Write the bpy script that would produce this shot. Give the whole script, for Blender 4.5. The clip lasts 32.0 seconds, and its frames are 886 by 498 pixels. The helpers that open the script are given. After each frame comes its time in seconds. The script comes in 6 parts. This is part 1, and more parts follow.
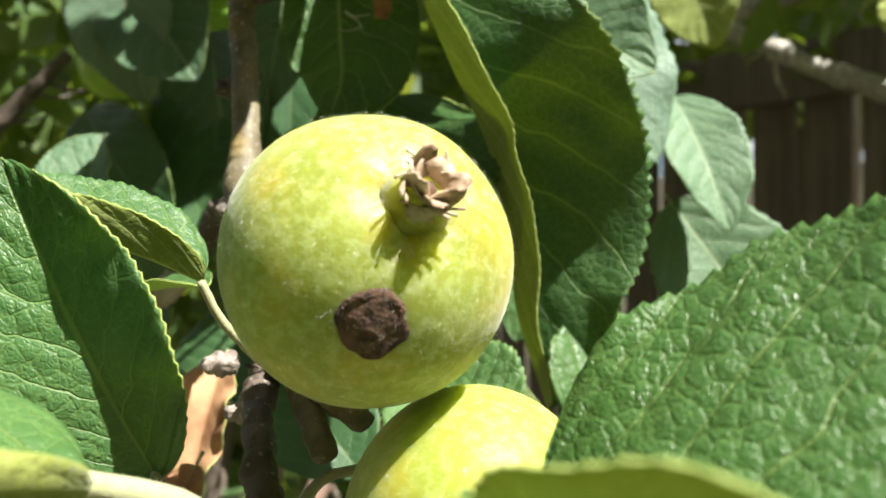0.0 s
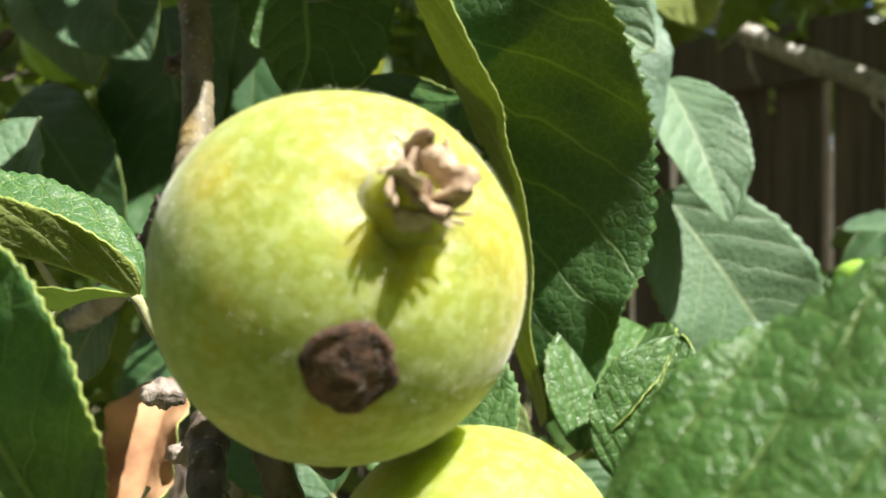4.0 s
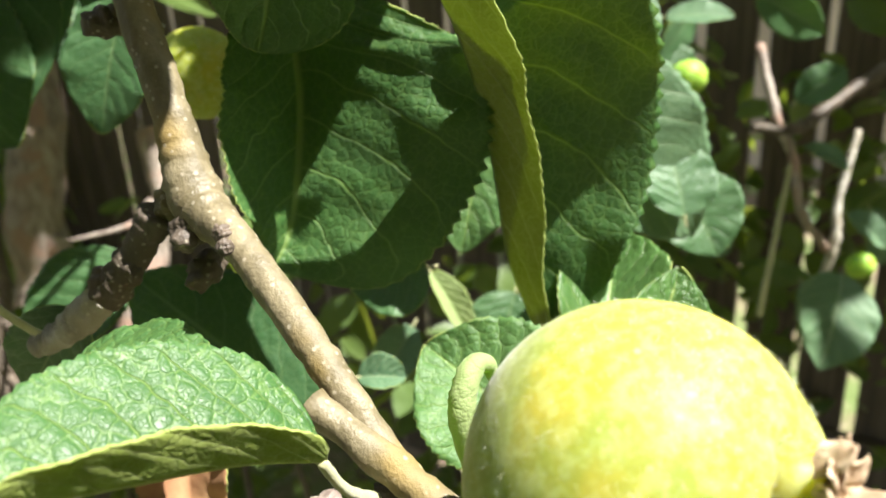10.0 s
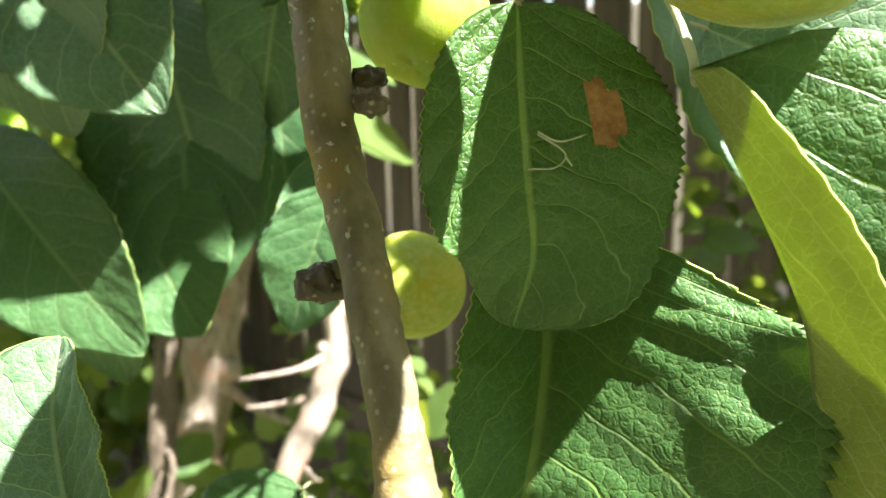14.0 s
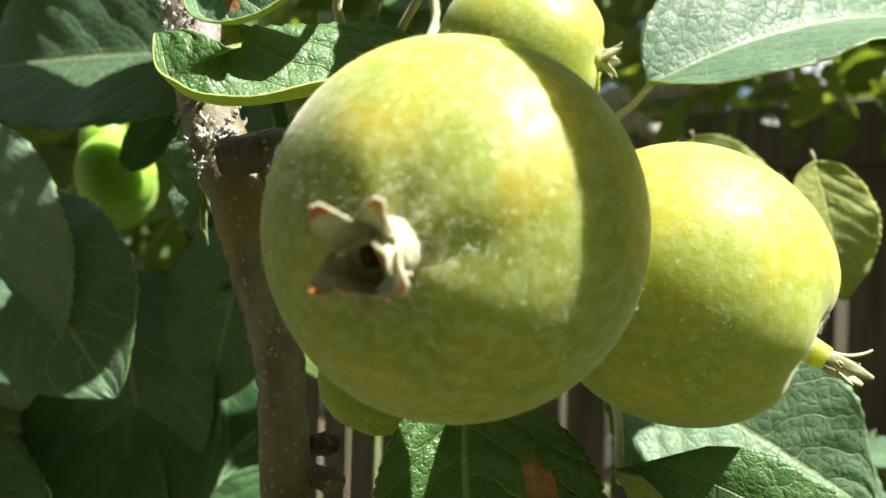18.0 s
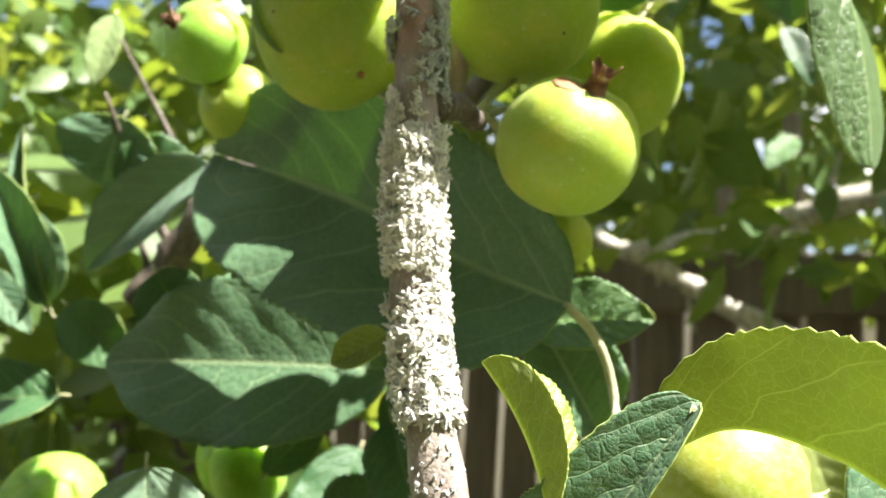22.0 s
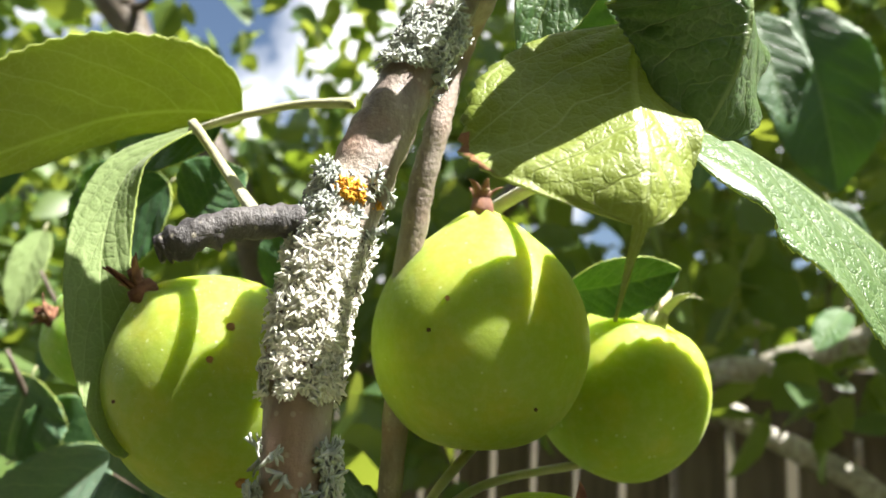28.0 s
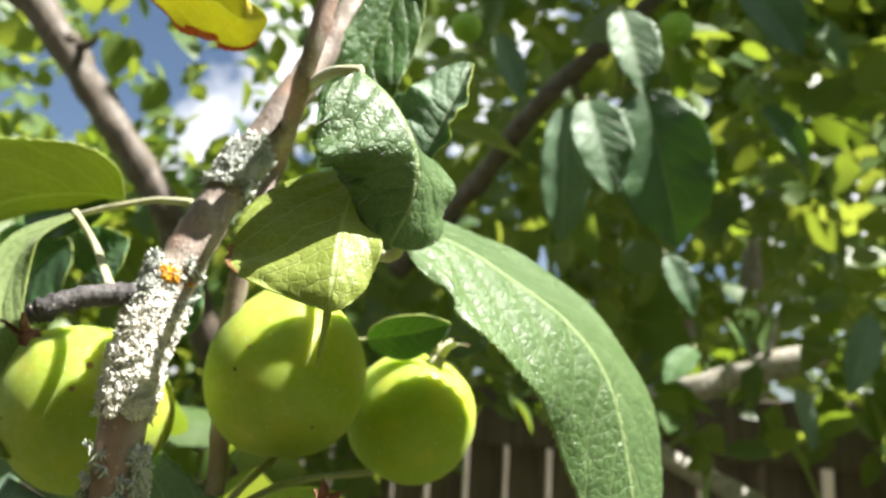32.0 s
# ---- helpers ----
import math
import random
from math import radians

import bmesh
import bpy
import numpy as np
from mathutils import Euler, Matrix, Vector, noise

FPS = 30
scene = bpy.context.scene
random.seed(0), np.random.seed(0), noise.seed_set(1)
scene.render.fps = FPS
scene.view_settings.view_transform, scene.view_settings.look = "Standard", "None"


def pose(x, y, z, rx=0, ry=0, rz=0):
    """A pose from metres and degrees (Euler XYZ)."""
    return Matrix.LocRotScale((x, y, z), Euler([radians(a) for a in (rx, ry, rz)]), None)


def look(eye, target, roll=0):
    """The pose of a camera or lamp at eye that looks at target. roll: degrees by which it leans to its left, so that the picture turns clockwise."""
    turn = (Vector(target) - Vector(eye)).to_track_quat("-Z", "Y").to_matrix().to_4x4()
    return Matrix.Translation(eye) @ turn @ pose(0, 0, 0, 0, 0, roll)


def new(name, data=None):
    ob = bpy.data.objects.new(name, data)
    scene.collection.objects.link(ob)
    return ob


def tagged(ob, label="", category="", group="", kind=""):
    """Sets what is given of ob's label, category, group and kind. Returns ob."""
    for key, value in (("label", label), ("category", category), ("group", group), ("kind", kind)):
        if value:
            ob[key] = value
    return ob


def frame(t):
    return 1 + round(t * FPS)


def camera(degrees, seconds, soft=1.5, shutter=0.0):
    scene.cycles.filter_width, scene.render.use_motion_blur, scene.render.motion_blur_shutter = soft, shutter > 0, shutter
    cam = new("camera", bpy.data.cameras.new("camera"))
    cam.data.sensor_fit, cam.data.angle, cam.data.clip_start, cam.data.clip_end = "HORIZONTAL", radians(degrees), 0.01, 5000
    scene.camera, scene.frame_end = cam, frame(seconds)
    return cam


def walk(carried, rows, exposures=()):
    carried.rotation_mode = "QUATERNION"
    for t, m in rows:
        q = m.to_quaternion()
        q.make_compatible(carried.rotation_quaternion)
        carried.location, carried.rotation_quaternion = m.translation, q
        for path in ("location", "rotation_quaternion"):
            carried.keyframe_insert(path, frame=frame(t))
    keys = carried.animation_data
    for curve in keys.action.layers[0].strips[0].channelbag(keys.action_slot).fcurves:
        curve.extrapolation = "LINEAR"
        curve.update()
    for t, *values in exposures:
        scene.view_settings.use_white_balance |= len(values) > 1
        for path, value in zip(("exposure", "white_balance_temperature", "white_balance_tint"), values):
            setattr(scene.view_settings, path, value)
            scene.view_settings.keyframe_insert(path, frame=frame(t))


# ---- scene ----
cam = camera(58.7, 32.0, soft=1.6)
cam.data.dof.use_dof = True
cam.data.dof.focus_distance = 0.155
cam.data.dof.aperture_fstop = 19.0
METRES, EYE, TILT, LEAN, TURN = 1.0, 1.4, 0.0, 0.0, 0.0
ROWS = [
    (0.0, 0.0, 0.0, 0.0, 0.0, 0.0, -0.0),
    (0.5, -0.0058, -0.001, 0.0075, -1.19, 0.17, -0.14),
    (1.0, -0.016, 0.0121, 0.0071, -1.94, -0.24, -0.53),
    (1.5, -0.0176, 0.0395, 0.0052, -4.04, -0.84, -0.32),
    (2.0, -0.0156, 0.0449, 0.0058, -5.65, -0.76, 0.6),
    (2.5, -0.0101, 0.0384, 0.0011, -4.64, -0.85, 0.63),
    (3.0, -0.0084, 0.0355, 0.0006, -3.11, -1.09, 0.1),
    (3.5, -0.0039, 0.0294, 0.0033, -2.52, -0.92, 0.1),
    (5.5, -0.0031, 0.0304, 0.0038, -1.21, -1.08, -0.29),
    (6.0, -0.0024, 0.0083, 0.0043, -0.15, -1.05, -1.34),
    (6.5, -0.0091, -0.0082, 0.0054, -0.64, -1.18, -2.03),
    (7.0, -0.0131, -0.0171, 0.0013, -2.1, -1.22, -2.57),
    (7.5, -0.0144, -0.0398, -0.0047, -2.13, -0.74, -2.68),
    (8.0, -0.0443, -0.0369, -0.0009, -2.17, -0.46, -2.23),
    (8.5, -0.0607, 0.0055, 0.0172, -9.19, -3.36, -1.07),
    (9.0, -0.0699, 0.0208, 0.0316, -14.59, -9.49, 0.99),
    (9.5, -0.08, 0.0406, 0.061, -19.68, -14.67, 2.83),
    (10.0, -0.0692, 0.0639, 0.0722, -20.81, -21.36, 3.42),
    (10.5, -0.0781, 0.0848, 0.0768, -16.45, -23.64, 2.44),
    (11.0, -0.076, 0.1138, 0.07, -13.55, -20.83, 1.45),
    (11.5, -0.0743, 0.119, 0.0613, -11.59, -20.48, 1.51),
    (12.0, -0.0697, 0.1208, 0.0631, -10.84, -20.3, 1.36),
    (12.5, -0.0705, 0.127, 0.0696, -10.03, -19.58, 1.5),
    (13.0, -0.073, 0.127, 0.0776, -9.38, -18.14, 1.53),
    (13.5, -0.0765, 0.1298, 0.0832, -8.87, -15.4, 1.08),
    (14.0, -0.0746, 0.1382, 0.0965, -8.46, -12.54, 1.45),
    (14.5, -0.0751, 0.1437, 0.1045, -8.44, -10.4, 0.6),
    (15.0, -0.0772, 0.1499, 0.1144, -8.45, -8.21, -0.08),
    (15.5, -0.0817, 0.1518, 0.1258, -8.85, -6.12, -0.23),
    (17.5, -0.0778, 0.1375, 0.1371, -12.52, -0.43, -1.34),
    (18.0, -0.0796, 0.128, 0.138, -12.81, 0.04, -1.54),
    (18.5, -0.0801, 0.1247, 0.1361, -13.07, 0.3, -1.46),
    (19.0, -0.0813, 0.1202, 0.1364, -12.97, 0.65, -1.62),
    (19.5, -0.0877, 0.1118, 0.14, -13.57, 0.99, -1.93),
    (20.0, -0.102, 0.1051, 0.1463, -14.27, 1.42, -2.19),
    (20.5, -0.1303, 0.0959, 0.1616, -13.88, 1.57, -2.65),
    (21.0, -0.1442, 0.0923, 0.1861, -12.83, 2.96, -2.99),
    (21.5, -0.1444, 0.1103, 0.2064, -12.81, 4.77, -3.47),
    (22.0, -0.1436, 0.1307, 0.2285, -13.21, 6.27, -3.57),
    (22.5, -0.134, 0.1545, 0.2662, -13.46, 7.92, -2.55),
    (23.0, -0.1252, 0.1651, 0.2865, -12.44, 9.51, -2.26),
    (23.5, -0.1224, 0.1851, 0.2999, -12.12, 10.04, -2.36),
    (24.0, -0.1169, 0.2032, 0.3009, -12.15, 10.09, -2.33),
    (24.5, -0.1144, 0.2203, 0.2966, -12.04, 9.21, -2.37),
    (26.5, -0.1134, 0.1795, 0.3065, -10.35, 9.73, -2.53),
    (27.0, -0.1128, 0.1846, 0.3094, -10.41, 10.11, -2.45),
    (27.5, -0.1108, 0.1879, 0.321, -10.54, 10.51, -2.53),
    (28.0, -0.109, 0.1893, 0.3292, -10.72, 11.19, -3.11),
    (28.5, -0.1082, 0.1845, 0.336, -10.93, 11.69, -3.3),
    (29.0, -0.1095, 0.1695, 0.344, -11.1, 12.03, -3.59),
    (29.5, -0.1165, 0.1534, 0.3478, -11.6, 12.44, -4.11),
    (30.0, -0.1177, 0.1385, 0.3468, -12.1, 12.93, -4.38),
    (30.5, -0.1105, 0.1255, 0.3413, -12.0, 13.44, -4.1),
    (31.0, -0.0928, 0.1305, 0.3412, -12.74, 13.16, -3.57),
    (31.5, -0.0815, 0.1147, 0.3392, -13.48, 13.12, -3.67),
    (32.0, -0.0753, 0.1051, 0.3304, -13.86, 13.11, -3.68),
]
walk(cam, [(t, pose(0, 0, EYE, TILT, LEAN, TURN) @ pose(METRES * x, METRES * y, METRES * z, 90 + pitch, roll, yaw)) for t, x, y, z, yaw, pitch, roll in ROWS],
     [(0.0, 1.65), (2.0, 1.47), (3.5, 1.5), (6.0, 1.6), (8.0, 1.7), (10.0, 1.85), (13.0, 2.8), (14.0, 2.98), (15.0, 3.55), (15.5, 3.1), (17.5, 1.75), (20.0, 1.75), (21.5, 2.4), (24.0, 2.55), (26.5, 2.4), (28.0, 2.08), (30.0, 1.85), (32.0, 2.0)])

# ---- world and sun ----
SUN = Vector((0.42, -0.28, 0.86)).normalized()
world = bpy.data.worlds.new("sky")
scene.world = world
world.use_nodes = True
wn, wl = world.node_tree.nodes, world.node_tree.links
wn.clear()
sky = wn.new("ShaderNodeTexSky")
sky.sky_type = "NISHITA"
sky.sun_disc = False
sky.sun_elevation = math.asin(SUN.z)
sky.sun_rotation = math.atan2(SUN.x, SUN.y)
coord = wn.new("ShaderNodeTexCoord")
cloud = wn.new("ShaderNodeTexNoise")
cloud.inputs["Scale"].default_value = 5.0
cloud.inputs["Detail"].default_value = 7.0
cloud_ramp = wn.new("ShaderNodeValToRGB")
cloud_ramp.color_ramp.elements[0].position = 0.47
cloud_ramp.color_ramp.elements[0].color = (0.0, 0.0, 0.0, 1)
cloud_ramp.color_ramp.elements[1].position = 0.62
cloud_mix = wn.new("ShaderNodeMix")
cloud_mix.data_type = "RGBA"
cloud_mix.inputs["B"].default_value = (16.0, 16.0, 16.2, 1)
back = wn.new("ShaderNodeBackground")
back.inputs["Strength"].default_value = 0.031
wout = wn.new("ShaderNodeOutputWorld")
wl.new(coord.outputs["Generated"], cloud.inputs["Vector"])
wl.new(cloud.outputs["Fac"], cloud_ramp.inputs["Fac"])
wl.new(cloud_ramp.outputs["Color"], cloud_mix.inputs["Factor"])
wl.new(sky.outputs["Color"], cloud_mix.inputs["A"])
wl.new(cloud_mix.outputs["Result"], back.inputs["Color"])
wl.new(back.outputs["Background"], wout.inputs["Surface"])
sun = new("sun", bpy.data.lights.new("sun", "SUN"))
sun.data.energy = 4.7
sun.data.angle = radians(0.53)
sun.data.color = (1.0, 0.955, 0.88)
sun.matrix_world = look(SUN * 20, (0, 0, 0))


# ---- materials ----
class Mat:
    """A small builder for node materials."""

    def __init__(self, name):
        self.m = bpy.data.materials.new(name)
        self.m.use_nodes = True
        self.n, self.l = self.m.node_tree.nodes, self.m.node_tree.links
        self.b = self.n["Principled BSDF"]
        self.out = self.n["Material Output"]

    def put(self, socket, value):
        if isinstance(value, bpy.types.NodeSocket):
            self.l.new(value, socket)
        elif isinstance(value, tuple) and len(value) == 3 and socket.type == "RGBA":
            socket.default_value = (*value, 1)
        else:
            socket.default_value = value

    def set(self, **values):
        for k, v in values.items():
            self.put(self.b.inputs[k.replace("_", " ")], v)
        return self

    def math(self, op, a, b=0.0, c=0.0):
        x = self.n.new("ShaderNodeMath")
        x.operation = op
        for s, v in zip(x.inputs, (a, b, c)):
            self.put(s, v)
        return x.outputs[0]

    def mix(self, f, a, b):
        x = self.n.new("ShaderNodeMix")
        x.data_type = "RGBA"
        self.put(x.inputs["Factor"], f)
        self.put(x.inputs["A"], a)
        self.put(x.inputs["B"], b)
        return x.outputs["Result"]

    def step(self, v, lo, hi, a=0.0, b=1.0):
        x = self.n.new("ShaderNodeMapRange")
        x.interpolation_type = "SMOOTHSTEP"
        for s, w in zip(x.inputs, (v, lo, hi, a, b)):
            self.put(s, w)
        return x.outputs[0]

    def where(self, kind="Object"):
        return self.n.new("ShaderNodeTexCoord").outputs[kind]

    def scaled(self, v, s):
        x = self.n.new("ShaderNodeMapping")
        self.put(x.inputs["Vector"], v)
        x.inputs["Scale"].default_value = s
        return x.outputs[0]

    def noise(self, v, scale, detail=4.0, rough=0.55):
        x = self.n.new("ShaderNodeTexNoise")
        self.put(x.inputs["Vector"], v)
        x.inputs["Scale"].default_value = scale
        x.inputs["Detail"].default_value = detail
        x.inputs["Roughness"].default_value = rough
        return x.outputs["Fac"]

    def cells(self, v, scale, feature="F1", out="Distance"):
        x = self.n.new("ShaderNodeTexVoronoi")
        x.feature = feature
        self.put(x.inputs["Vector"], v)
        x.inputs["Scale"].default_value = scale
        return x.outputs[out]

    def warp(self, v, scale, amount):
        """The place v, pushed about by a noise."""
        x = self.n.new("ShaderNodeTexNoise")
        self.put(x.inputs["Vector"], v)
        x.inputs["Scale"].default_value = scale
        y = self.n.new("ShaderNodeVectorMath")
        y.operation = "MULTIPLY_ADD"
        self.l.new(x.outputs["Color"], y.inputs[0])
        y.inputs[1].default_value = (amount, amount, amount)
        self.put(y.inputs[2], v)
        return y.outputs[0]

    def bump(self, h, strength, dist):
        x = self.n.new("ShaderNodeBump")
        self.put(x.inputs["Height"], h)
        x.inputs["Strength"].default_value = strength
        x.inputs["Distance"].default_value = dist
        return x.outputs[0]

    def random(self):
        return self.n.new("ShaderNodeObjectInfo").outputs["Random"]

    def island(self):
        return self.n.new("ShaderNodeNewGeometry").outputs["Random Per Island"]

    def through_light(self, colour, share):
        """Mixes in light that shines through a thin sheet."""
        t = self.n.new("ShaderNodeBsdfTranslucent")
        self.put(t.inputs["Color"], colour)
        x = self.n.new("ShaderNodeMixShader")
        self.put(x.inputs[0], share)
        self.l.new(self.b.outputs[0], x.inputs[1])
        self.l.new(t.outputs[0], x.inputs[2])
        self.l.new(x.outputs[0], self.out.inputs[0])
        return self


def leaf_material(name, dark, light, vein, glow, rough, share, relief, tint=0.25, coat=0.0, down=0.0, lace=0.26):
    """A leaf's side: midrib, curved side veins and a net of fine veins from the blade's own coordinates."""
    a = Mat(name)
    uv = a.n.new("ShaderNodeUVMap").outputs[0]
    sep = a.n.new("ShaderNodeSeparateXYZ")
    a.l.new(uv, sep.inputs[0])
    u, v = sep.outputs[0], sep.outputs[1]
    side = a.math("ABSOLUTE", v)
    rnd = a.random()
    wob = a.noise(a.scaled(uv, (2.2, 1.1, 1)), 2.0, 2.0)
    bend = a.math("MULTIPLY", a.math("POWER", side, 1.25), 0.30)
    phase = a.math("MULTIPLY", a.math("ADD", a.math("SUBTRACT", u, bend), a.math("MULTIPLY", wob, 0.10)), 7.0)
    shifted = a.math("ADD", phase, a.math("ADD", a.math("MULTIPLY", a.math("SIGN", v), 0.22), rnd))
    tri = a.math("ABSOLUTE", a.math("SUBTRACT", a.math("FRACT", shifted), 0.5))
    vein_w = a.step(tri, 0.0, 0.042, 1.0, 0.0)
    vein_w = a.math("MULTIPLY", vein_w, a.step(side, 0.80, 1.0, 1.0, 0.15))
    rib = a.step(side, 0.012, 0.05, 1.0, 0.0)
    big = a.math("MAXIMUM", vein_w, rib)
    here = a.warp(a.warp(a.where(), 400.0, 0.0016), 1500.0, 0.00022)
    net = a.cells(here, 310.0, "DISTANCE_TO_EDGE")
    fine = a.step(net, 0.0, 0.075, 1.0, 0.0)
    pillow = a.math("SUBTRACT", a.math("MULTIPLY", a.step(net, 0.0, 0.16), 0.34), a.cells(here, 310.0, "SMOOTH_F1"))
    net2 = a.cells(here, 950.0, "DISTANCE_TO_EDGE")
    fine2 = a.step(net2, 0.0, 0.2, 1.0, 0.0)
    spot = a.noise(a.where(), 60.0, 5.0)
    patch = a.noise(a.where(), 18.0, 2.0)
    base = a.mix(a.step(patch, 0.35, 0.7), dark, light)
    base = a.mix(a.math("MULTIPLY", a.step(spot, 0.4, 0.75), tint), base, light)
    base = a.mix(a.math("MULTIPLY", rnd, 0.35), base, tuple(k * c for k, c in zip((1.45, 1.2, 0.95), light)))
    lines = a.math("MAXIMUM", a.math("MULTIPLY", big, 0.75), a.math("ADD", a.math("MULTIPLY", fine, lace), a.math("MULTIPLY", fine2, 0.12)))
    col = a.mix(lines, base, vein)
    height = a.math("SUBTRACT", a.math("MULTIPLY", a.step(tri, 0.0, 0.35), 0.42), a.math("MULTIPLY", big, 0.48))
    height = a.math("ADD", height, a.math("MULTIPLY", pillow, 0.55))
    height = a.math("ADD", height, a.math("MULTIPLY", a.noise(a.where(), 110.0, 2.0), 0.6))
    height = a.math("SUBTRACT", height, a.math("MULTIPLY", fine2, 0.10))
    a.set(Base_Color=col, Roughness=a.step(spot, 0.2, 0.8, rough - 0.06, rough + 0.12), Normal=a.bump(height, relief, 0.0009))
    a.set(Specular_IOR_Level=0.5, Coat_Weight=coat, Coat_Roughness=0.28, Sheen_Weight=down, Sheen_Roughness=0.35)
    dim = a.mix(a.step(patch, 0.35, 0.7), tuple(0.72 * g for g in glow), glow)
    shine = a.mix(a.math("MULTIPLY", lines, 0.9), dim, tuple(min(0.95, 1.3 * g + 0.08) for g in glow))
    a.through_light(shine, share)
    return a.m


LEAF_TOP = leaf_material("leaf_top", (0.036, 0.111, 0.029), (0.066, 0.166, 0.052), (0.21, 0.32, 0.085), (0.36, 0.48, 0.02), 0.44, 0.28, 0.72, lace=0.28)
LEAF_UNDER = leaf_material("leaf_underside", (0.22, 0.32, 0.12), (0.29, 0.38, 0.17), (0.38, 0.47, 0.21), (0.32, 0.50, 0.03), 0.75, 0.40, 0.5, down=0.15)
LEAF_YELLOW = leaf_material("leaf_pale_underside", (0.30, 0.38, 0.08), (0.37, 0.45, 0.12), (0.54, 0.61, 0.26), (0.50, 0.58, 0.04), 0.7, 0.42, 0.7, down=0.2)
LEAF_GLOSS = leaf_material("leaf_glossy_top", (0.034, 0.104, 0.025), (0.057, 0.154, 0.043), (0.30, 0.43, 0.14), (0.32, 0.48, 0.02), 0.34, 0.30, 0.85, coat=0.22, lace=0.16)
LEAF_DUSTY = leaf_material("leaf_downy_top", (0.060, 0.146, 0.077), (0.098, 0.202, 0.113), (0.30, 0.38, 0.21), (0.24, 0.42, 0.04), 0.48, 0.28, 0.55, down=0.12, lace=0.25)
LEAF_YOUNG = leaf_material("leaf_young_top", (0.17, 0.245, 0.040), (0.26, 0.33, 0.07), (0.38, 0.44, 0.16), (0.48, 0.56, 0.03), 0.42, 0.34, 0.5)
LEAF_SHEEN = leaf_material("leaf_pale_glossy_top", (0.060, 0.132, 0.044), (0.095, 0.175, 0.066), (0.32, 0.40, 0.19), (0.32, 0.46, 0.03), 0.34, 0.30, 0.95, coat=0.35, down=0.08, lace=0.2)
# Paler leaf top: sunlight and sky sheen are put into its base colour.
LEAF_PALE = leaf_material("leaf_pale_lit_top", (0.124, 0.227, 0.150), (0.182, 0.293, 0.208), (0.30, 0.38, 0.22), (0.26, 0.42, 0.05), 0.5, 0.28, 0.5, down=0.12, lace=0.2)
LEAF_GOLD = leaf_material("leaf_turned_yellow", (0.62, 0.52, 0.05), (0.72, 0.62, 0.08), (0.75, 0.68, 0.25), (0.8, 0.7, 0.05), 0.6, 0.45, 0.4)
# Duller copy of the leaf top; shade on leaves behind is in its colour.
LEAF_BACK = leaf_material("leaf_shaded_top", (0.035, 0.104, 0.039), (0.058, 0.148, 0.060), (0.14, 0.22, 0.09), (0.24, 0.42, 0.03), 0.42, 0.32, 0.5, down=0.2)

rim = Mat("leaf_rim")
rim.set(Base_Color=(0.42, 0.50, 0.14), Roughness=0.7)
rim.through_light((0.6, 0.7, 0.1), 0.3)
LEAF_RIM = rim.m


def petiole_material():
    a = Mat("petiole_down")
    n = a.noise(a.where(), 250.0, 4)
    a.set(Base_Color=a.mix(n, (0.24, 0.27, 0.11), (0.50, 0.47, 0.27)), Roughness=0.8, Normal=a.bump(a.noise(a.where(), 1400.0, 2), 0.5, 0.0004))
    a.set(Sheen_Weight=0.5)
    return a.m


PETIOLE = petiole_material()


def apple_material(name, green, yellow, bloom, down):
    """Unripe apple skin: mottled green and yellow with pale dots and a grey bloom."""
    a = Mat(name)
    p = a.where()
    sep = a.n.new("ShaderNodeSeparateXYZ")
    a.l.new(p, sep.inputs[0])
    blush = a.step(a.noise(p, 55.0, 4.0, 0.6), 0.42, 0.66)
    mott = a.step(a.noise(p, 420.0, 4.0, 0.65), 0.42, 0.64)
    streak = a.noise(a.scaled(p, (1, 1, 0.25)), 260.0, 3.0)
    col = a.mix(blush, green, yellow)
    col = a.mix(a.math("MULTIPLY", mott, bloom), col, (0.52, 0.60, 0.30))
    col = a.mix(a.math("MULTIPLY", a.step(streak, 0.5, 0.8), 0.25), col, green)
    dots = a.step(a.cells(p, 230.0), 0.05, 0.13, 1.0, 0.0)
    col = a.mix(a.math("MULTIPLY", dots, 0.5), col, (0.62, 0.66, 0.40))
    a.set(Base_Color=col, Roughness=a.step(a.noise(p, 300.0, 3), 0.3, 0.7, 0.44, 0.62))
    a.set(Subsurface_Weight=0.8, Subsurface_Radius=(0.016, 0.016, 0.004), Subsurface_Scale=1.0)
    a.set(Sheen_Weight=down, Sheen_Roughness=0.4, Specular_IOR_Level=0.32)
    a.set(Normal=a.bump(a.math("ADD", a.noise(p, 700.0, 3), a.math("MULTIPLY", a.noise(p, 90.0, 2), 2.0)), 0.25, 0.0005))
    return a.m


APPLE_DOWNY = apple_material("apple_skin_downy", (0.25, 0.30, 0.048), (0.375, 0.34, 0.040), 0.30, 0.2)
APPLE_PALE = apple_material("apple_skin_pale", (0.285, 0.34, 0.050), (0.39, 0.37, 0.044), 0.24, 0.12)
APPLE_SMOOTH = apple_material("apple_skin_smooth", (0.285, 0.385, 0.048), (0.37, 0.41, 0.050), 0.10, 0.05)
APPLE_FAR = apple_material("apple_skin_far", (0.22, 0.40, 0.05), (0.30, 0.46, 0.06), 0.1, 0.05)


